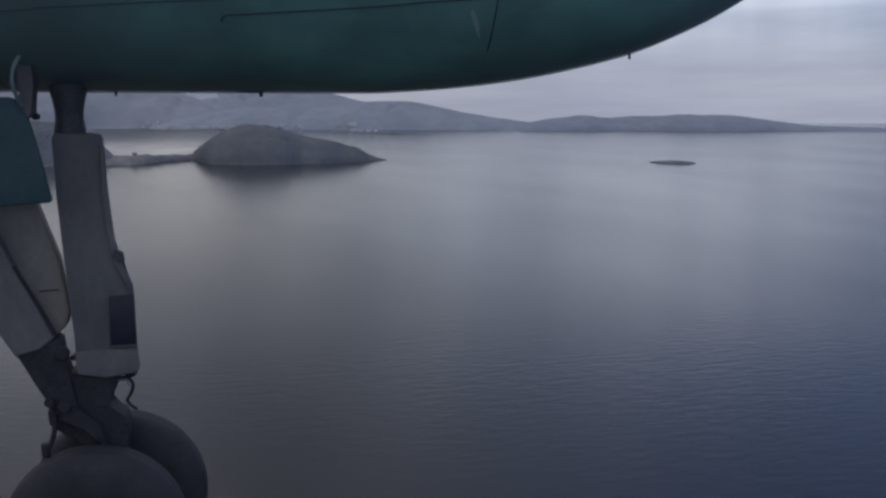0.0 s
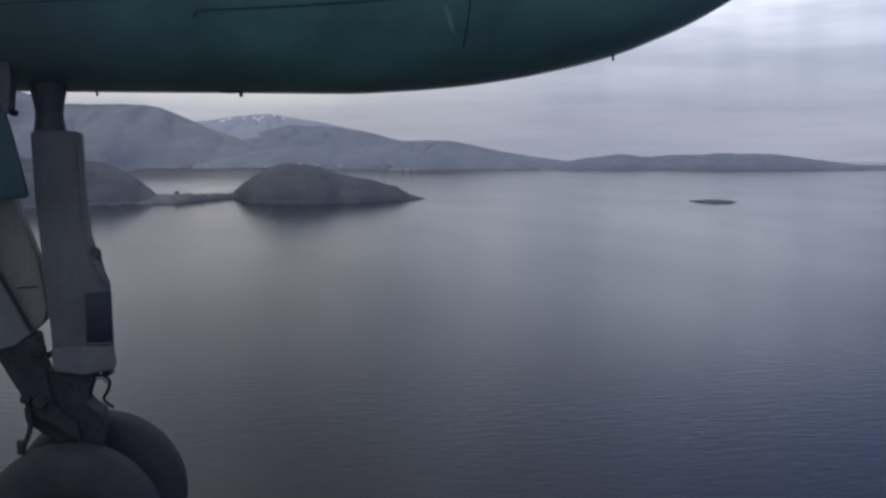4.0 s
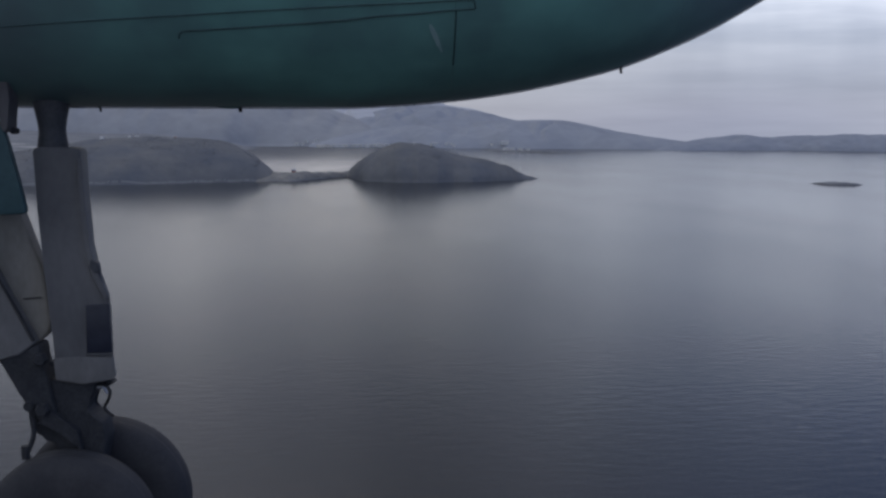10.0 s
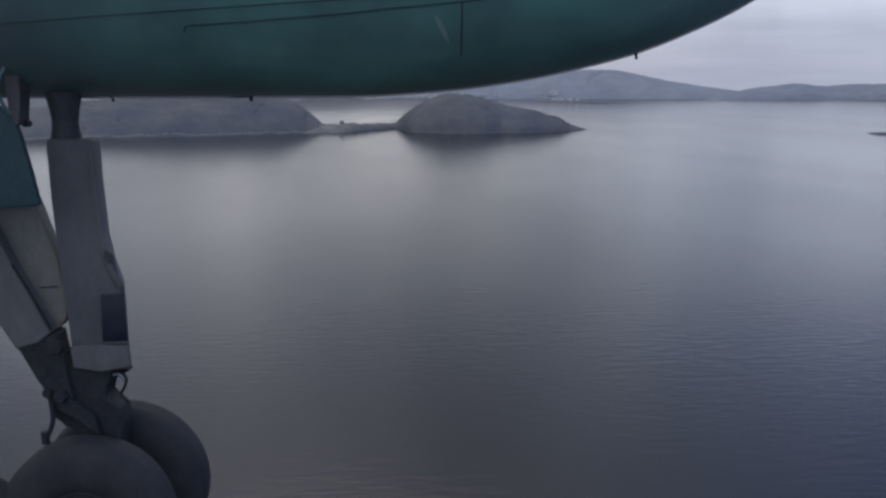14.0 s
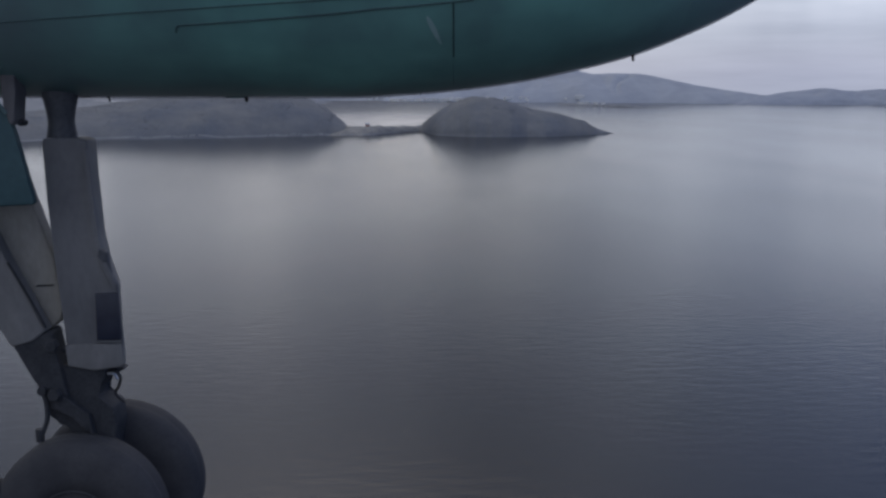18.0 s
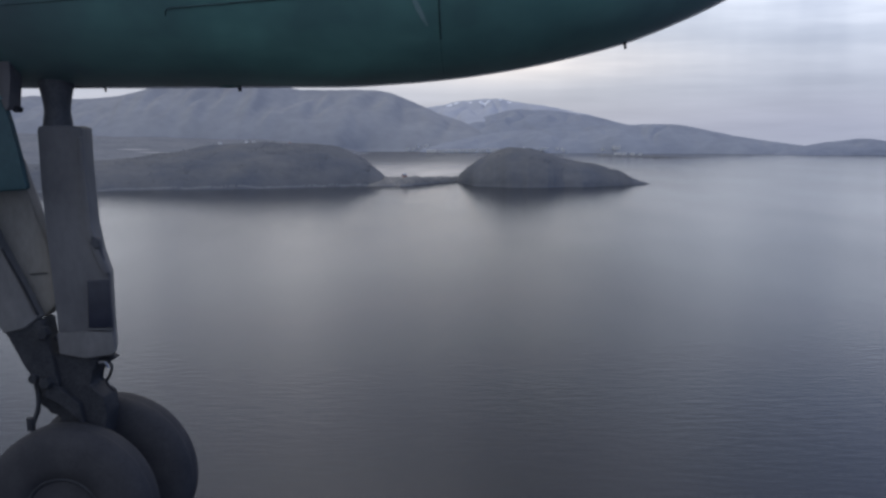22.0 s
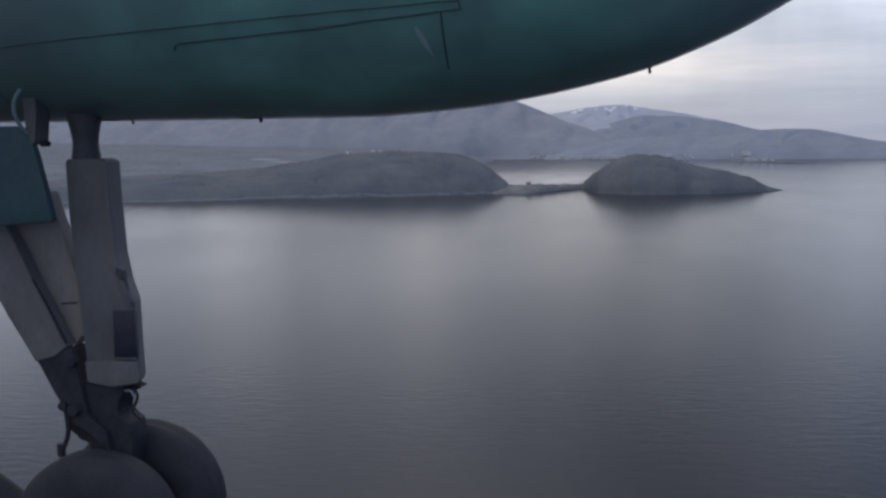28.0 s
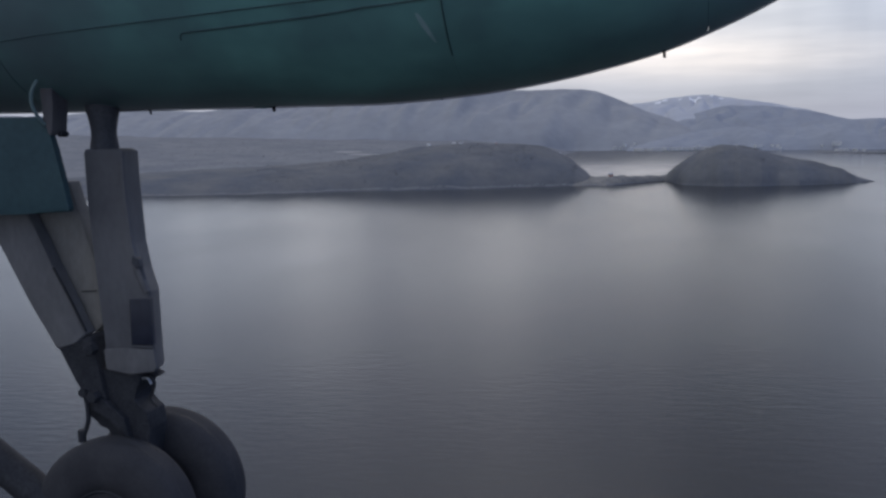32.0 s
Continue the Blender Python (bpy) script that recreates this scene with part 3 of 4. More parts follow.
snow_fell = Land([(-569, 4161, 5061, 5211, 166.1), (-352, 4161, 5061, 5211, 187.5), (-162, 4161, 5061, 5211, 214.3), (-14, 4161, 5061, 5211, 225.0), (108, 4161, 5061, 5211, 208.9), (271, 4161, 5061, 5211, 184.8), (516, 4161, 5061, 5211, 131.2), (726, 4161, 5011, 5161, 82.8)],
                 8.0, 170.0, 1.0, seed=9, gully=0.15, run=150.0)
tagged(snow_fell.mesh("snow_mountain", 160, 60, M_SNOWFELL), "far haze-pale mountain with patches of old snow", "mountain", kind="structure")

# ---- engine nacelle ----
NY = 4.6            # the nacelle's middle line
BOTTOM = [(-3.9, 92.22), (-3.4, 92.1), (-1.932, 92.062), (-1.193, 92.060), (-0.453, 92.060), (-0.207, 92.071), (0.039, 92.092), (0.285, 92.126), (0.531, 92.175),
          (0.775, 92.238), (1.017, 92.331), (1.162, 92.398), (1.293, 92.470), (1.495, 92.593), (1.729, 92.758), (1.959, 92.951), (2.139, 93.135)]
WIDE = [(-3.9, 0.5), (-3.4, 0.62), (-2.5, 0.68), (0.0, 0.66), (0.8, 0.56), (1.4, 0.40), (2.2, 0.12)]


def nacelle_at(x, a, grow=0.0):
    """A point of the skin: a is the angle round the section from straight down, positive towards the cabin."""
    zb = spline([p[0] for p in BOTTOM], [p[1] for p in BOTTOM], x) - grow
    w = spline([p[0] for p in WIDE], [p[1] for p in WIDE], x) + grow
    top = 93.45 + grow
    zc, b = (zb + top) / 2, (top - zb) / 2
    s, c = math.sin(a), math.cos(a)
    e = 2 / 2.02
    return Vector((x, NY - w * math.copysign(abs(s) ** e, s), zc - b * math.copysign(abs(c) ** e, c)))


def skin(x0, x1, a0, a1, nx, na, grow=0.0, thick=0.012):
    bm = bmesh.new()
    outer, inner = [], []
    for i in range(nx + 1):
        x = x0 + (x1 - x0) * i / nx
        ro, ri = [], []
        for j in range(na + 1):
            a = a0 + (a1 - a0) * j / na
            ro.append(bm.verts.new(nacelle_at(x, a, grow)))
            ri.append(bm.verts.new(nacelle_at(x, a, grow - thick)))
        outer.append(ro)
        inner.append(ri)
    for i in range(nx):
        for j in range(na):
            bm.faces.new((outer[i][j], outer[i + 1][j], outer[i + 1][j + 1], outer[i][j + 1]))
            bm.faces.new((inner[i][j], inner[i][j + 1], inner[i + 1][j + 1], inner[i + 1][j]))
    for i in range(nx):
        for j in (0, na):
            bm.faces.new((outer[i][j], inner[i][j], inner[i + 1][j], outer[i + 1][j]))
    for j in range(na):
        for i in (0, nx):
            bm.faces.new((outer[i][j], outer[i][j + 1], inner[i][j + 1], inner[i][j]))
    return bm


nacelle = empty("engine_nacelle", (0, NY, 92.5), "dark teal painted engine nacelle with black panel seams", "nacelle")
X_SEAM, X_SEAM2, X_END = 0.012, 0.95, 2.15
core = skin(-3.86, X_END, -math.pi, math.pi, 60, 40, -0.02, 0.02)
wpart("inner_shell", core, M_DARK, nacelle)
TAU = math.pi
for nm, x0, x1, lab in (("front_cowl", -3.88, -1.90, ""), ("side_cowl", -1.895, X_SEAM, ""), ("aft_cowl", X_SEAM + 0.0012, X_SEAM2, ""), ("tail_cone", X_SEAM2 + 0.0015, X_END, "")):
    for a0, a1 in ((-TAU, -0.004), (0.004, TAU)):
        wpart(nm, skin(x0, x1, a0, a1, 22, 30), M_GREEN, nacelle)

for x in (-3.878, X_END - 0.004):
    bm = bmesh.new()
    bm.faces.new([bm.verts.new(nacelle_at(x, TAU * (2 * k / 48 - 1), -0.004)) for k in range(48)])
    bmesh.ops.solidify(bm, geom=list(bm.faces), thickness=0.003)
    wpart("end_bulkhead", bm, M_GREEN, nacelle)


def on_skin(points, r, lift=0.0):
    """A raised seam along the skin, through (x, angle) pairs."""
    line = []
    for (x0, a0), (x1, a1) in zip(points, points[1:]):
        for k in range(5):
            t = k / 5
            line.append(nacelle_at(x0 + (x1 - x0) * t, a0 + (a1 - a0) * t, lift))
    line.append(nacelle_at(points[-1][0], points[-1][1], lift))
    return tube(line, r, 6)


def skin_angle(x, z):
    """The angle at which the cabin side of the section reaches height z."""
    lo, hi = 0.0, math.pi / 2
    for _ in range(40):
        mid = (lo + hi) / 2
        lo, hi = (mid, hi) if nacelle_at(x, mid).z < z else (lo, mid)
    return lo


def seam(points, r=0.004):
    return on_skin([(x, skin_angle(x, z)) for x, z in points], r)


SEAM_END = (0.002, 92.421)
wpart("panel_seam", seam([(-1.023, 92.338), (-0.782, 92.353), (-0.560, 92.369), (-0.284, 92.396), (0.002, 92.421)], 0.0036), M_SEAL, nacelle)
wpart("panel_seam", seam([(-2.219, 92.300), (-1.877, 92.332), (-1.663, 92.352), (-1.291, 92.377), (-0.760, 92.410), (-0.389, 92.433), (-0.008, 92.454), (0.080, 92.458)], 0.0028), M_SEAL, nacelle)
wpart("panel_seam", seam([(0.080, 92.460), (0.085, 92.443), (0.089, 92.429)], 0.003), M_SEAL, nacelle)
wpart("panel_seam", seam([(0.089, 92.429), (0.047, 92.425), (0.002, 92.421)], 0.003), M_SEAL, nacelle)
wpart("panel_seam", seam([(-1.027, 92.338), (-1.041, 92.327), (-1.045, 92.312)], 0.0032), M_SEAL, nacelle)
TOP_A = skin_angle(X_SEAM, SEAM_END[1])
wpart("panel_seam", on_skin([(X_SEAM + 0.002, TOP_A), (X_SEAM + 0.002, TOP_A * 0.8), (X_SEAM + 0.002, TOP_A * 0.62)], 0.003), M_SEAL, nacelle)
wpart("keel_strip", on_skin([(x / 10, 0.0) for x in range(-38, 21, 2)], 0.006, 0.001), M_STEEL, nacelle, "thin bright drip strip along the keel")
# pale tapering streak beside the seam
bm = bmesh.new()
rows = []
for k in range(9):
    t = k / 8
    x, z = -0.085 + 0.05 * t, 92.372 - 0.1 * t
    w = 0.004 + 0.011 * math.sin(math.pi * t ** 0.6) * (0.5 + 0.5 * t)
    rows.append([bm.verts.new(nacelle_at(x + d * w, skin_angle(x + d * w, z), 0.003)) for d in (-1, -0.4, 0.4, 1)])
for q, r in zip(rows, rows[1:]):
    for k in range(3):
        bm.faces.new((q[k], q[k + 1], r[k + 1], r[k]))
wpart("pale_streak", bm, M_WHITE, nacelle, "small pale streak")


def drain(u_x, length, r, lean=0.0):
    p = nacelle_at(u_x, 0.0)
    bm = tube([p + Vector((0, 0, 0.02)), p + Vector((lean, 0, -length))], r, 8)
    return lathe([(r * 1.7, -0.006), (r * 1.7, 0.004)], p, "z", 10, bm)


for x, ln, r in ((-1.491, 0.022, 0.005), (-0.892, 0.022, 0.008), (0.780, 0.028, 0.006)):
    wpart("drain_pipe", drain(x, ln, r, 0.004), M_GREY_DARK, nacelle)
# shallow hump of a hinge fairing on the keel
bm = bmesh.new()
bmesh.ops.create_uvsphere(bm, u_segments=20, v_segments=10, radius=1.0)
bm.transform(Matrix.Translation(nacelle_at(-0.934, 0.0)) @ Matrix.Diagonal((0.05, 0.05, 0.008, 1)))
wpart("hinge_fairing", bm, M_GREEN, nacelle)

# ---- landing gear ----
gear = empty("main_landing_gear", (-1.605, 4.5, 90.381), "lowered grey landing gear with twin black wheels", "landing gear")
GY = 4.49
# turned upper neck of the shock strut
zt, zm, zl = 92.106, 91.975, 91.879
xn = -1.662
wpart("strut_neck", lathe([(0.092, zt + 0.14), (0.086, zt + 0.05), (0.072, zt - 0.05), (0.061, zm + 0.03), (0.056, zm - 0.005), (0.056, zm - 0.03), (0.062, zm - 0.07), (0.064, zl), (0.055, zl - 0.06)], (xn, GY, 0), "z", 32), M_NECK, gear, "grey waisted upper strut", 60)
# main leg casing
leg_outline = [(-1.729, 91.869), (-1.721, 91.890), (-1.575, 91.890), (-1.531, 91.879), (-1.526, 91.678), (-1.509, 91.473), (-1.480, 91.359), (-1.431, 91.254), (-1.426, 91.018), (-1.418, 90.918),
               (-1.429, 90.893), (-1.555, 90.873), (-1.669, 90.893), (-1.680, 91.118), (-1.701, 91.388), (-1.717, 91.630)]
leg = wpart("leg_casing", slab(leg_outline, 4.42, 4.57, 0.016, 0.7), M_GREY, gear, "light grey cast leg casing, streaked with grime")
wpart("edge_rail", slab([(-1.544, 91.841), (-1.523, 91.841), (-1.517, 91.656), (-1.499, 91.463), (-1.472, 91.361), (-1.431, 91.261), (-1.451, 91.251), (-1.495, 91.342), (-1.521, 91.451), (-1.538, 91.656)],
                        4.40, 4.43, 0.004), M_GREY, gear, "pale rail along the leg's edge")
wpart("inspection_panel", slab([(-1.531, 91.223), (-1.431, 91.228), (-1.428, 91.018), (-1.533, 91.016)], 4.408, 4.44, 0.004), M_PLACARD, gear, "dark navy rectangular panel")
wpart("panel_lip", tube([(-1.536, 4.410, 91.011), (-1.482, 4.410, 91.011), (-1.426, 4.410, 91.013)], 0.004, 8), M_GREY, gear, "pale lip under the panel")
wpart("lower_clamp", slab([(-1.676, 90.992), (-1.556, 91.0), (-1.428, 90.998), (-1.417, 90.918), (-1.43, 90.9), (-1.555, 90.88), (-1.668, 90.9)], 4.411, 4.43, 0.004), M_GREY_WARM, gear, "soiled grey clamp round the leg's foot")
wpart("clamp_bolt", lathe([(0.007, -0.012), (0.013, -0.008), (0.013, 0.008), (0.007, 0.016)], (-1.684, 4.43, 90.968), "y", 8), M_GREY_DARK, gear)
wpart("gusset_bracket", slab([(-1.5, 91.42), (-1.468, 91.405), (-1.462, 91.37), (-1.482, 91.36), (-1.505, 91.385)], 4.395, 4.43, 0.004), M_NECK, gear)
wpart("gusset", slab([(-1.514, 91.395), (-1.470, 91.390), (-1.446, 91.287), (-1.478, 91.321)], 4.405, 4.43, 0.004), M_NECK, gear)
# sliding piston and axle block
wpart("piston", tube([(-1.621, 4.500, 90.899), (-1.615, 4.500, 90.590)], 0.042, 24), M_GREY_DARK, gear)
wpart("lower_casting", slab([(-1.703, 90.899), (-1.502, 90.889), (-1.519, 90.827), (-1.551, 90.786), (-1.558, 90.750), (-1.524, 90.730), (-1.485, 90.704), (-1.473, 90.629), (-1.508, 90.381), (-1.650, 90.381), (-1.652, 90.559), (-1.671, 90.579), (-1.665, 90.603), (-1.690, 90.611), (-1.719, 90.637), (-1.753, 90.652), (-1.792, 90.683), (-1.798, 90.745), (-1.732, 90.771)],
                            GY - 0.06, GY + 0.1, 0.01), M_GREY_DARK, gear, "dark oily lower fork casting")
wpart("torque_link", slab([(-1.752, 90.717), (-1.695, 90.773), (-1.581, 90.682), (-1.561, 90.583), (-1.581, 90.596), (-1.613, 90.642), (-1.665, 90.677)], 4.39, 4.44, 0.006), M_GREY_DARK, gear)
wpart("brake_hose", tube([(-1.511, 4.450, 90.868), (-1.477, 4.450, 90.866), (-1.453, 4.450, 90.840), (-1.462, 4.450, 90.800), (-1.478, 4.450, 90.772), (-1.467, 4.450, 90.749), (-1.440, 4.450, 90.728)], 0.007), M_HOSE, gear, "looped black brake hose")
wpart("hose_sleeve", tube([(-1.506, 4.440, 90.858), (-1.479, 4.440, 90.858), (-1.463, 4.440, 90.833)], 0.006), M_STEEL, gear)
wpart("corner_lug", slab([(-1.477, 90.889), (-1.438, 90.871), (-1.468, 90.853), (-1.499, 90.848)], GY - 0.02, GY + 0.04, 0.003), M_GREY_DARK, gear)
wpart("tie_rod", tube([(-1.782, 4.400, 90.793), (-1.768, 4.400, 90.735), (-1.769, 4.400, 90.659), (-1.798, 4.400, 90.586)], 0.011), M_GREY_DARK, gear)
wpart("rod_end", tube([(-1.806, 4.400, 90.616), (-1.804, 4.400, 90.560)], 0.018, 12), M_GREY_DARK, gear)
wpart("rod_head", lathe([(0.02, -0.02), (0.02, 0.02)], ((-1.780, 4.400, 90.793)), "y", 16), M_GREY_DARK, gear)
# drag brace: two flat struts and the knuckle below them
wpart("drag_brace_upper", slab([(-2.087, 91.745), (-1.848, 91.745), (-1.802, 91.585), (-1.729, 91.374), (-1.696, 91.149), (-1.711, 91.093), (-1.756, 91.050), (-1.795, 91.057), (-1.893, 91.274), (-2.011, 91.536), (-2.102, 91.696)], GY - 0.01, GY + 0.08, 0.012), M_BRACE, gear, "pale grey flat drag brace, soiled")
wpart("drag_brace_lower", slab([(-2.276, 91.656), (-2.033, 91.656), (-1.965, 91.512), (-1.888, 91.347), (-1.805, 91.181), (-1.744, 91.063), (-1.809, 91.013), (-1.903, 90.988), (-2.022, 91.196), (-2.136, 91.415)], GY - 0.1, GY - 0.02, 0.012), M_GREY_WARM, gear, "grey side brace with a dark joint line")
wpart("brace_joint_line", tube([(-1.890, 4.385, 91.364), (-1.799, 4.385, 91.194), (-1.742, 4.385, 91.076)], 0.006), M_HOSE, gear)
wpart("brace_band", tube([(-1.812, 4.475, 91.242), (-1.734, 4.475, 91.247)], 0.0025), M_HOSE, gear)
wpart("brace_knuckle", slab([(-1.903, 90.993), (-1.809, 91.028), (-1.744, 91.058), (-1.727, 91.048), (-1.719, 90.973), (-1.698, 90.898), (-1.673, 90.773), (-1.675, 90.677), (-1.742, 90.717), (-1.797, 90.793), (-1.813, 90.853)], GY - 0.09, GY + 0.04, 0.012), M_GREY_DARK, gear, "dark brace knuckle")
for p in ((-1.717, 4.370, 90.781), (-1.716, 4.370, 91.000)):
    wpart("pivot_bolt", lathe([(0.024, -0.02), (0.03, -0.012), (0.03, 0.02)], p, "y", 6), M_GREY_DARK, gear)
# link from the bay down to the door
wpart("retraction_link", slab([(-1.818, 92.160), (-1.757, 92.170), (-1.757, 92.079), (-1.763, 92.022), (-1.765, 91.974), (-1.777, 91.951), (-1.790, 91.960), (-1.810, 92.030)], 4.26, 4.37, 0.01), M_LINK, gear, "brown soiled link above the door")
wpart("link_bolt", lathe([(0.013, -0.02), (0.013, 0.03)], ((-1.765, 4.330, 91.958)), "y", 12), M_GREY_DARK, gear)
# forward stay, low and thick
wpart("forward_stay", tube([(-2.505, 4.300, 90.714), (-2.253, 4.300, 90.533), (-2.022, 4.300, 90.370), (-1.859, 4.300, 90.253)], 0.08, 20), M_GREY_DARK, gear, "dark forward stay")

# gear door
wpart("gear_door", slab([(-2.567, 92.042), (-1.853, 92.033), (-1.799, 92.015), (-1.773, 91.907), (-1.739, 91.757), (-1.713, 91.636), (-1.721, 91.624), (-1.971, 91.612), (-2.603, 91.598)], 4.27, 4.31, 0.008), M_GREEN_DOOR, gear, "dark teal gear door, hanging open")
wpart("door_hinge", tube([(-1.792, 4.215, 92.185), (-1.813, 4.2, 92.14), (-1.82, 4.205, 92.085), (-1.812, 4.23, 92.035), (-1.8, 4.26, 92.0)], 0.008, 10), M_HINGE, gear, "pale green curved door hinge arm")


def wheel(y0, near):
    """A tyre with tread grooves, a rim with bolts and a hub."""
    c = WHEEL if near else (WHEEL[0] + 0.07, WHEEL[1] + 0.046)
    r, w = 0.378, 0.12
    prof = [(0.165, -0.78 * w), (0.18, -0.93 * w), (0.23, -1.0 * w), (0.3, -0.97 * w), (0.345, -0.85 * w), (0.366, -0.66 * w), (r, -0.42 * w)]
    prof += [(rr, -d) for rr, d in prof[6::-1]]
    tyre = wpart("wheel", lathe(prof, (c[0], y0, c[1]), "y", 72), M_RUBBER, gear, "black rubber tyre on a grey rim", 50)
    for d in (-0.3, 0.3):
        part("tread_groove", lathe([(r - 0.006, d * w - 0.004), (r + 0.0006, d * w - 0.003), (r + 0.0006, d * w + 0.003), (r - 0.006, d * w + 0.004)], (c[0], y0, c[1]), "y", 72), M_HOSE, tyre)
    s = -1
    rim = bmesh.new()
    lathe([(0.172, s * 0.74 * w), (0.172, s * 0.84 * w), (0.164, s * 0.88 * w), (0.156, s * 0.8 * w), (0.148, s * 0.62 * w), (0.1, s * 0.58 * w), (0.078, s * 0.7 * w), (0.07, s * 0.95 * w), (0.05, s * 1.02 * w), (0.0001, s * 1.03 * w)], (c[0], y0, c[1]), "y", 48, rim)
    part("rim", rim, M_RIM, tyre, "grey cast rim")
    for k in range(9):
        a = 2 * math.pi * k / 9
        part("rim_bolt", lathe([(0.009, -0.012), (0.009, 0.012)], (c[0] + 0.124 * math.cos(a), y0 - 0.6 * w - 0.004, c[1] + 0.124 * math.sin(a)), "y", 6), M_GREY_DARK, tyre)
    part("brake_drum", lathe([(0.163, -0.03), (0.163, 0.1)], (c[0], y0, c[1]), "y", 32), M_GREY_DARK, tyre)


WHEEL = (-1.615, 90.225)
wheel(4.35, True)
wheel(4.69, False)
wpart("axle", lathe([(0.045, -0.3), (0.05, -0.12), (0.06, 0.0), (0.05, 0.12), (0.045, 0.3)], (WHEEL[0], 4.57, WHEEL[1]), "y", 24), M_STEEL, gear)
wpart("axle_fork", slab([(-1.672, 90.564), (-1.483, 90.564), (WHEEL[0] + 0.09, WHEEL[1] + 0.02), (WHEEL[0] + 0.05, WHEEL[1] - 0.07), (WHEEL[0] - 0.05, WHEEL[1] - 0.07), (WHEEL[0] - 0.09, WHEEL[1] + 0.02)], 4.5, 4.67, 0.015), M_GREY_DARK, gear)

# ---- houses ----


def house(name, size, wall_mat, label, group):
    lx, ly, lz, rz = size
    ob = empty(name, (0, 0, 0), label, "house", group)
    bm = box(bmesh.new(), -lx / 2, lx / 2, -ly / 2, ly / 2, -2.0, lz)
    g = [bm.verts.new(p) for p in ((-lx / 2, -ly / 2, lz + 0.002), (-lx / 2, ly / 2, lz + 0.002), (-lx / 2, 0, lz + rz - 0.15), (lx / 2, -ly / 2, lz + 0.002), (lx / 2, ly / 2, lz + 0.002), (lx / 2, 0, lz + rz - 0.15))]
    bm.faces.new(g[:3])
    bm.faces.new(g[:2:-1])
    part("wall", bm, wall_mat, ob, "", 30)
    e = 0.4
    bm = bmesh.new()
    for s in (-1, 1):
        v = [bm.verts.new(p) for p in ((-lx / 2 - e, s * (ly / 2 + e), lz - 0.25), (lx / 2 + e, s * (ly / 2 + e), lz - 0.25), (lx / 2 + e, 0, lz + rz), (-lx / 2 - e, 0, lz + rz),
                                       (-lx / 2 - e, s * (ly / 2 + e), lz - 0.05), (lx / 2 + e, s * (ly / 2 + e), lz - 0.05), (lx / 2 + e, 0, lz + rz + 0.2), (-lx / 2 - e, 0, lz + rz + 0.2))]
        for f in ((0, 1, 2, 3), (4, 7, 6, 5), (0, 4, 5, 1), (1, 5, 6, 2), (3, 2, 6, 7), (0, 3, 7, 4)):
            bm.faces.new([v[i] for i in f])
    part("roof", bm, M_ROOF, ob, "", 30)
    bm = box(bmesh.new(), lx * 0.2, lx * 0.2 + 0.6, -0.3, 0.3, lz + rz * 0.5, lz + rz + 0.8)
    part("chimney", bm, M_ROOF, ob, "", 30)
    return ob


rnd = random.Random(5)
white_house = house("house", (9, 7, 5, 2.5), M_HOUSE, "small white boarded house with a grey roof on the far shore", "houses of the far town")
red_house = house("house", (8, 6, 4, 2.5), M_HOUSE_RED, "small faded red boarded house with grey roof on far shore", "houses of the far town")
shed = house("warehouse", (26, 11, 7, 1.6), M_HOUSE, "long white quayside warehouse with a low grey roof", "warehouses of the far town")


def settle(thing, land, x, y, turn, first):
    m = pose(x, y, land.ground(x, y), 0, 0, turn)
    if first:
        thing.matrix_basis = m
    else:
        copy_thing(thing, m)


used = set()


def place(thing, land, x, depth):
    x = min(max(x, land.x0 + 20), land.x1 - 20)
    yf, yr, yb, h = land.at(x)
    settle(thing, land, x, yf + (yr - yf) * depth, rnd.uniform(-40, 40), thing.name not in used)
    used.add(thing.name)


XT0, XT1 = -336, 102
for k in range(46):
    x = XT0 + (XT1 - XT0) * rnd.random()
    land = west_fell if x < -252 else east_fell
    place(white_house if rnd.random() < 0.95 else red_house, land, x, 0.015 + 0.05 * rnd.random() ** 2)
for k in range(13):
    x = XT0 + (XT1 - XT0) * (0.2 + 0.75 * rnd.random())
    place(shed, west_fell if x < -252 else east_fell, x, 0.025)
for k in range(7):
    place(white_house, spit, 373 + rnd.random() * (500 - 373), 0.7 + 0.25 * rnd.random())
for k in range(10):
    place(white_house if k % 3 else shed, east_fell, 130 + rnd.random() * (430 - 130), 0.015 + 0.05 * rnd.random() ** 2)
for k in range(12):
    x = -858 + rnd.random() * (-250 - -858)
    yf, yr, yb, h = plain.at(x)
    place(white_house if k % 4 else red_house, plain, x, 0.55 + 0.4 * rnd.random())
cottage = house("cottage", (6, 4.5, 3.2, 2.2), M_HOUSE_RED, "lone dark cottage on the neck of land", "")
hx = -146
yf, yr, yb, h = isthmus.at(hx)
settle(cottage, isthmus, hx, yr, 20, True)

# ---- shorelines and scrub ----


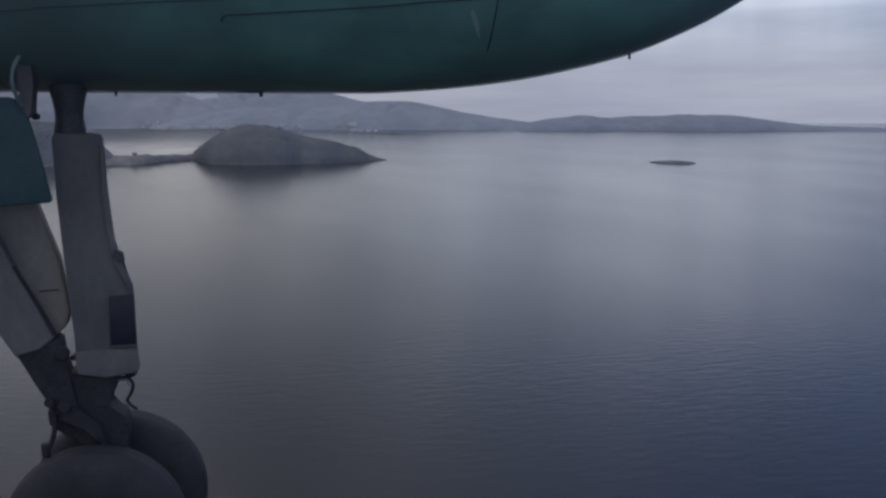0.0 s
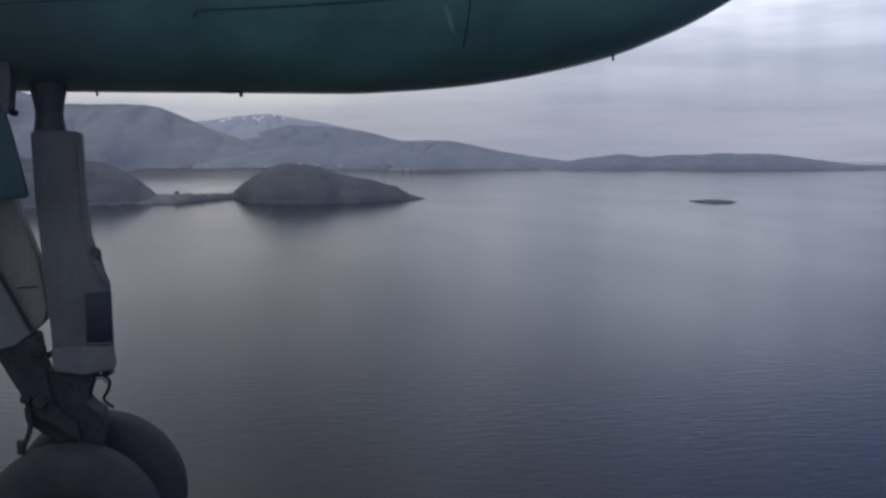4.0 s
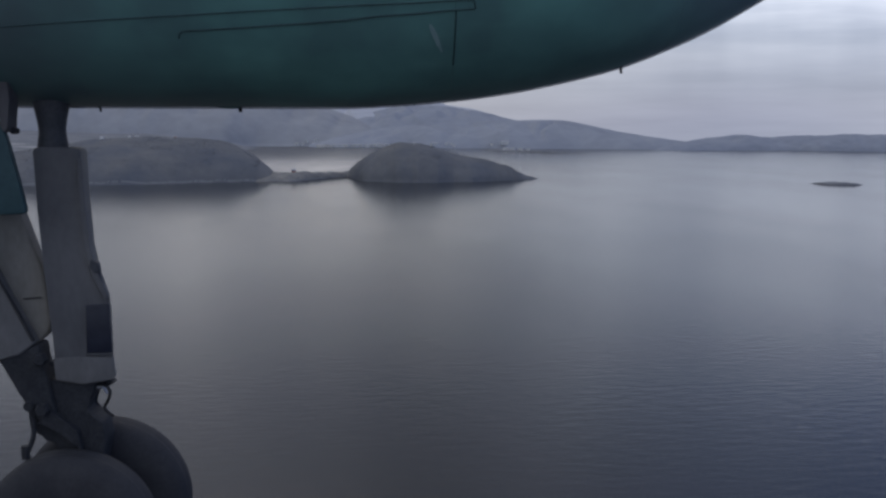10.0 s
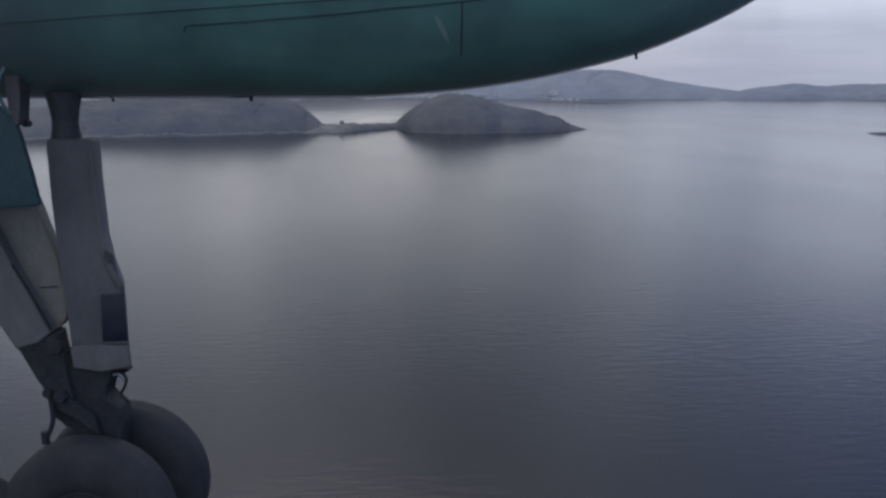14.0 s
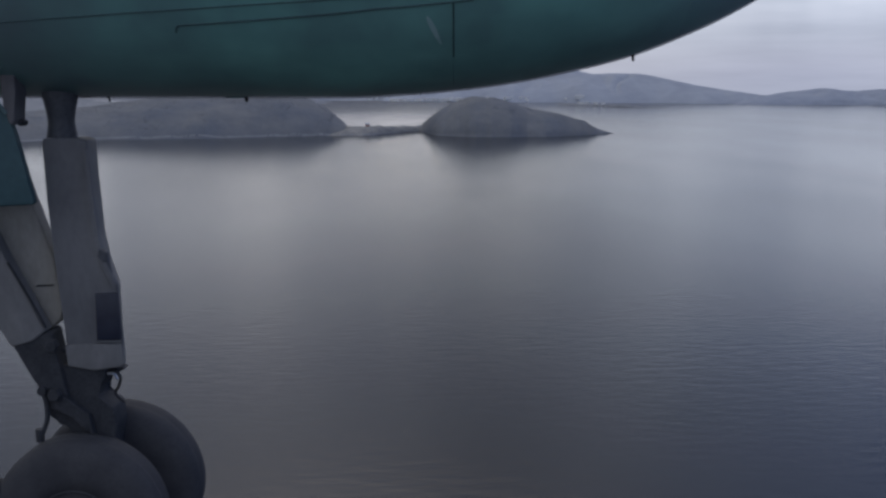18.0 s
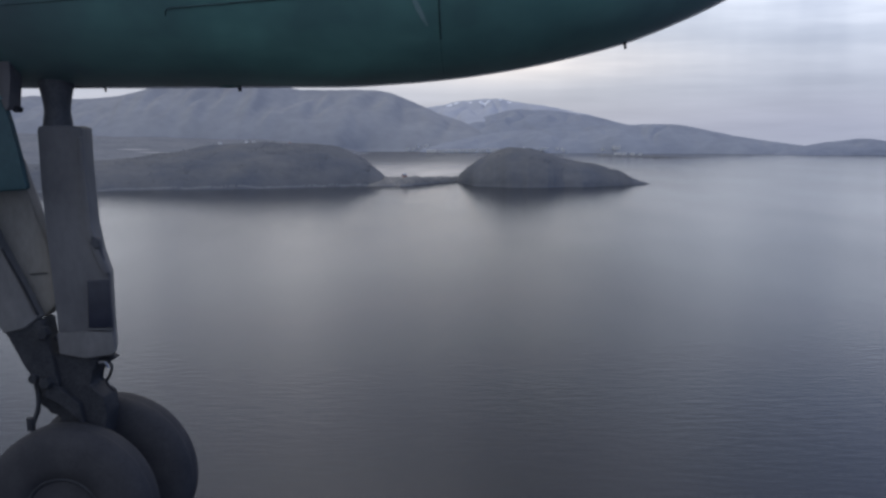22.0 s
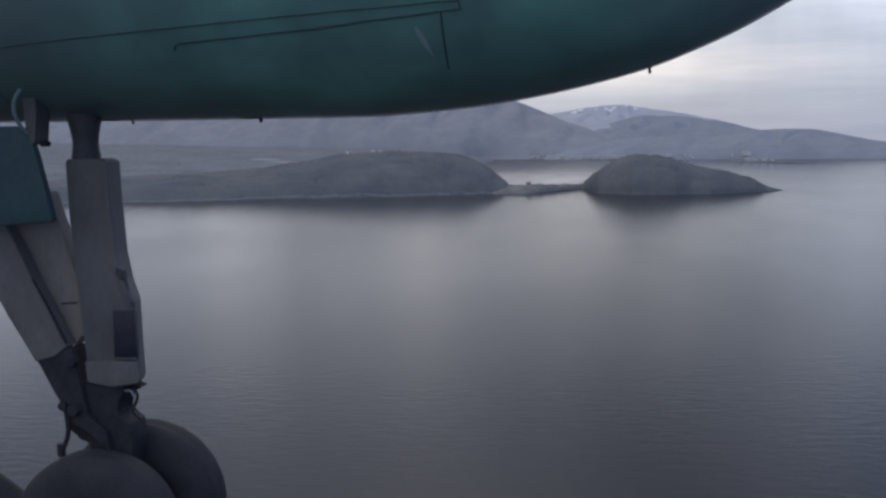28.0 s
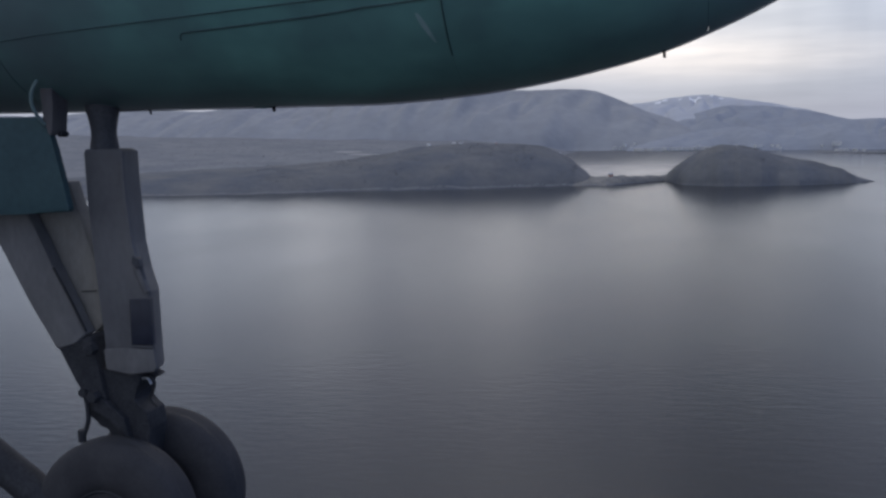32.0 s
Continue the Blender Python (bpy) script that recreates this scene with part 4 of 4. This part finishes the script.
def shore(land, name, label, wide, nx=160):
    """A pale strip of stones and sand along the near shore."""
    vs, fs = [], []
    for i in range(nx + 1):
        x = land.x0 + 2 + (land.x1 - land.x0 - 4) * i / nx
        yf = land.at(x)[0]
        w = wide * (0.6 + 0.8 * abs(noise.noise(Vector((x / 30, land.seed, 0)))))
        y = yf + 1.5
        while land.ground(x, y) < 0.3 and y < yf + 14:
            y += 0.5
        for k in range(4):
            yy = y - 1.0 + (w + 1.0) * k / 3
            vs.append((x, yy, max(land.ground(x, yy), 0.05) + 0.15))
    for i in range(nx):
        for k in range(3):
            a = i * 4 + k
            fs.append((a, a + 4, a + 5, a + 1))
    me = bpy.data.meshes.new(name)
    me.from_pydata(vs, [], fs)
    me.materials.append(M_BEACH)
    return tagged(new(name, me), label, "shore", kind="structure")


shore(headland, "shore_headland", "pale narrow stony shore below the headland", 2.0)
shore(isthmus, "shore_isthmus", "pale stony shore of the low neck", 1.6, 60)


def scrub(land, count, size, x0, x1, d0, d1, seed, label):
    """Many small uneven bushes in one mesh."""
    q = random.Random(seed)
    vs, fs = [], []
    while len(fs) < count * 8:
        x = q.uniform(x0, x1)
        yf, yr, yb, h = land.at(x)
        y = yf + (yr - yf) * q.uniform(d0, d1)
        if noise.noise(Vector((x / 55, y / 55, seed))) < -0.05:
            continue
        z = land.ground(x, y)
        if z < 4.0:
            continue
        s = size * q.uniform(0.5, 1.3)
        b = len(vs)
        a0 = q.uniform(0, 6)
        for k in range(4):
            a = a0 + k * math.pi / 2
            vs.append((x + s * q.uniform(0.6, 1.1) * math.cos(a), y + s * q.uniform(0.6, 1.1) * math.sin(a), z + s * q.uniform(0.3, 0.7)))
        vs.append((x, y, z - 0.4))
        vs.append((x + s * q.uniform(-0.3, 0.3), y, z + s * q.uniform(0.9, 1.6)))
        for k in range(4):
            fs.append((b + k, b + (k + 1) % 4, b + 5))
            fs.append((b + (k + 1) % 4, b + k, b + 4))
    me = bpy.data.meshes.new("scrub")
    me.from_pydata(vs, [], fs)
    me.materials.append(M_SCRUB)
    return tagged(new("scrub", me), label, "scrub", kind="stuff")


scrub(isle, 900, 0.8, isle.x0 + 10, isle.x1 - 30, 0.05, 1.05, 1, "low dark birch scrub on the island")
scrub(headland, 1800, 0.85, -700, headland.x1 - 20, 0.04, 1.05, 2, "low dark birch scrub on the headland")
scrub(plain, 500, 1.6, plain.x0 + 100, plain.x1 - 60, 0.1, 0.8, 3, "scattered dark birch scrub on the moorland")

# ---- snow patches ----


def patch(name, land, x, y, rx, ry, material, label, category, lift=1.0, seed=0):
    """A thin irregular sheet that lies on the slope."""
    bm = bmesh.new()
    c = bm.verts.new((x, y, land.ground(x, y) + lift))
    rings = [[c]]
    for i in range(1, 5):
        ring = []
        for k in range(24):
            a = 2 * math.pi * k / 24
            q = i / 4 * (1 + 0.35 * noise.noise(Vector((math.cos(a) * 1.3 + seed * 7, math.sin(a) * 1.3, seed))))
            px, py = x + rx * q * math.cos(a), y + ry * q * math.sin(a)
            ring.append(bm.verts.new((px, py, land.ground(px, py) + lift)))
        rings.append(ring)
    for k in range(24):
        bm.faces.new((c, rings[1][k], rings[1][(k + 1) % 24]))
    for a, b in zip(rings[1:], rings[2:]):
        for k in range(24):
            bm.faces.new((a[k], b[k], b[(k + 1) % 24], a[(k + 1) % 24]))
    return tagged(part(name, bm, material, None, "", 60), label, category, kind="stuff")


for k, (u, d, rx, ry) in enumerate(((-218, 0.87, 17, 30), (-188, 0.9, 13, 22), (-120, 0.9, 8, 16), (-62, 0.88, 20, 32), (-34, 0.9, 11, 20), (20, 0.92, 9, 16), (64, 0.92, 12, 16), (135, 0.93, 13, 18))):
    yf, yr, yb, h = snow_fell.at(u)
    patch("snow_patch", snow_fell, u, yf + (yr - yf) * d, rx, ry, M_SNOW, "white patch of old snow on the fell", "snow", 1.5, k)
# pale gravel fields on the plain
for k, (x, d, rx, ry) in enumerate(((-950, 0.5, 42, 22), (-824, 0.42, 60, 22), (-725, 0.4, 34, 26), (-613, 0.5, 50, 18))):
    yf, yr, yb, h = plain.at(x)
    patch("gravel_field", plain, x, yf + (yr - yf) * d, rx, ry, M_ROAD, "pale bare field on the moorland", "field", 0.6, k + 20)
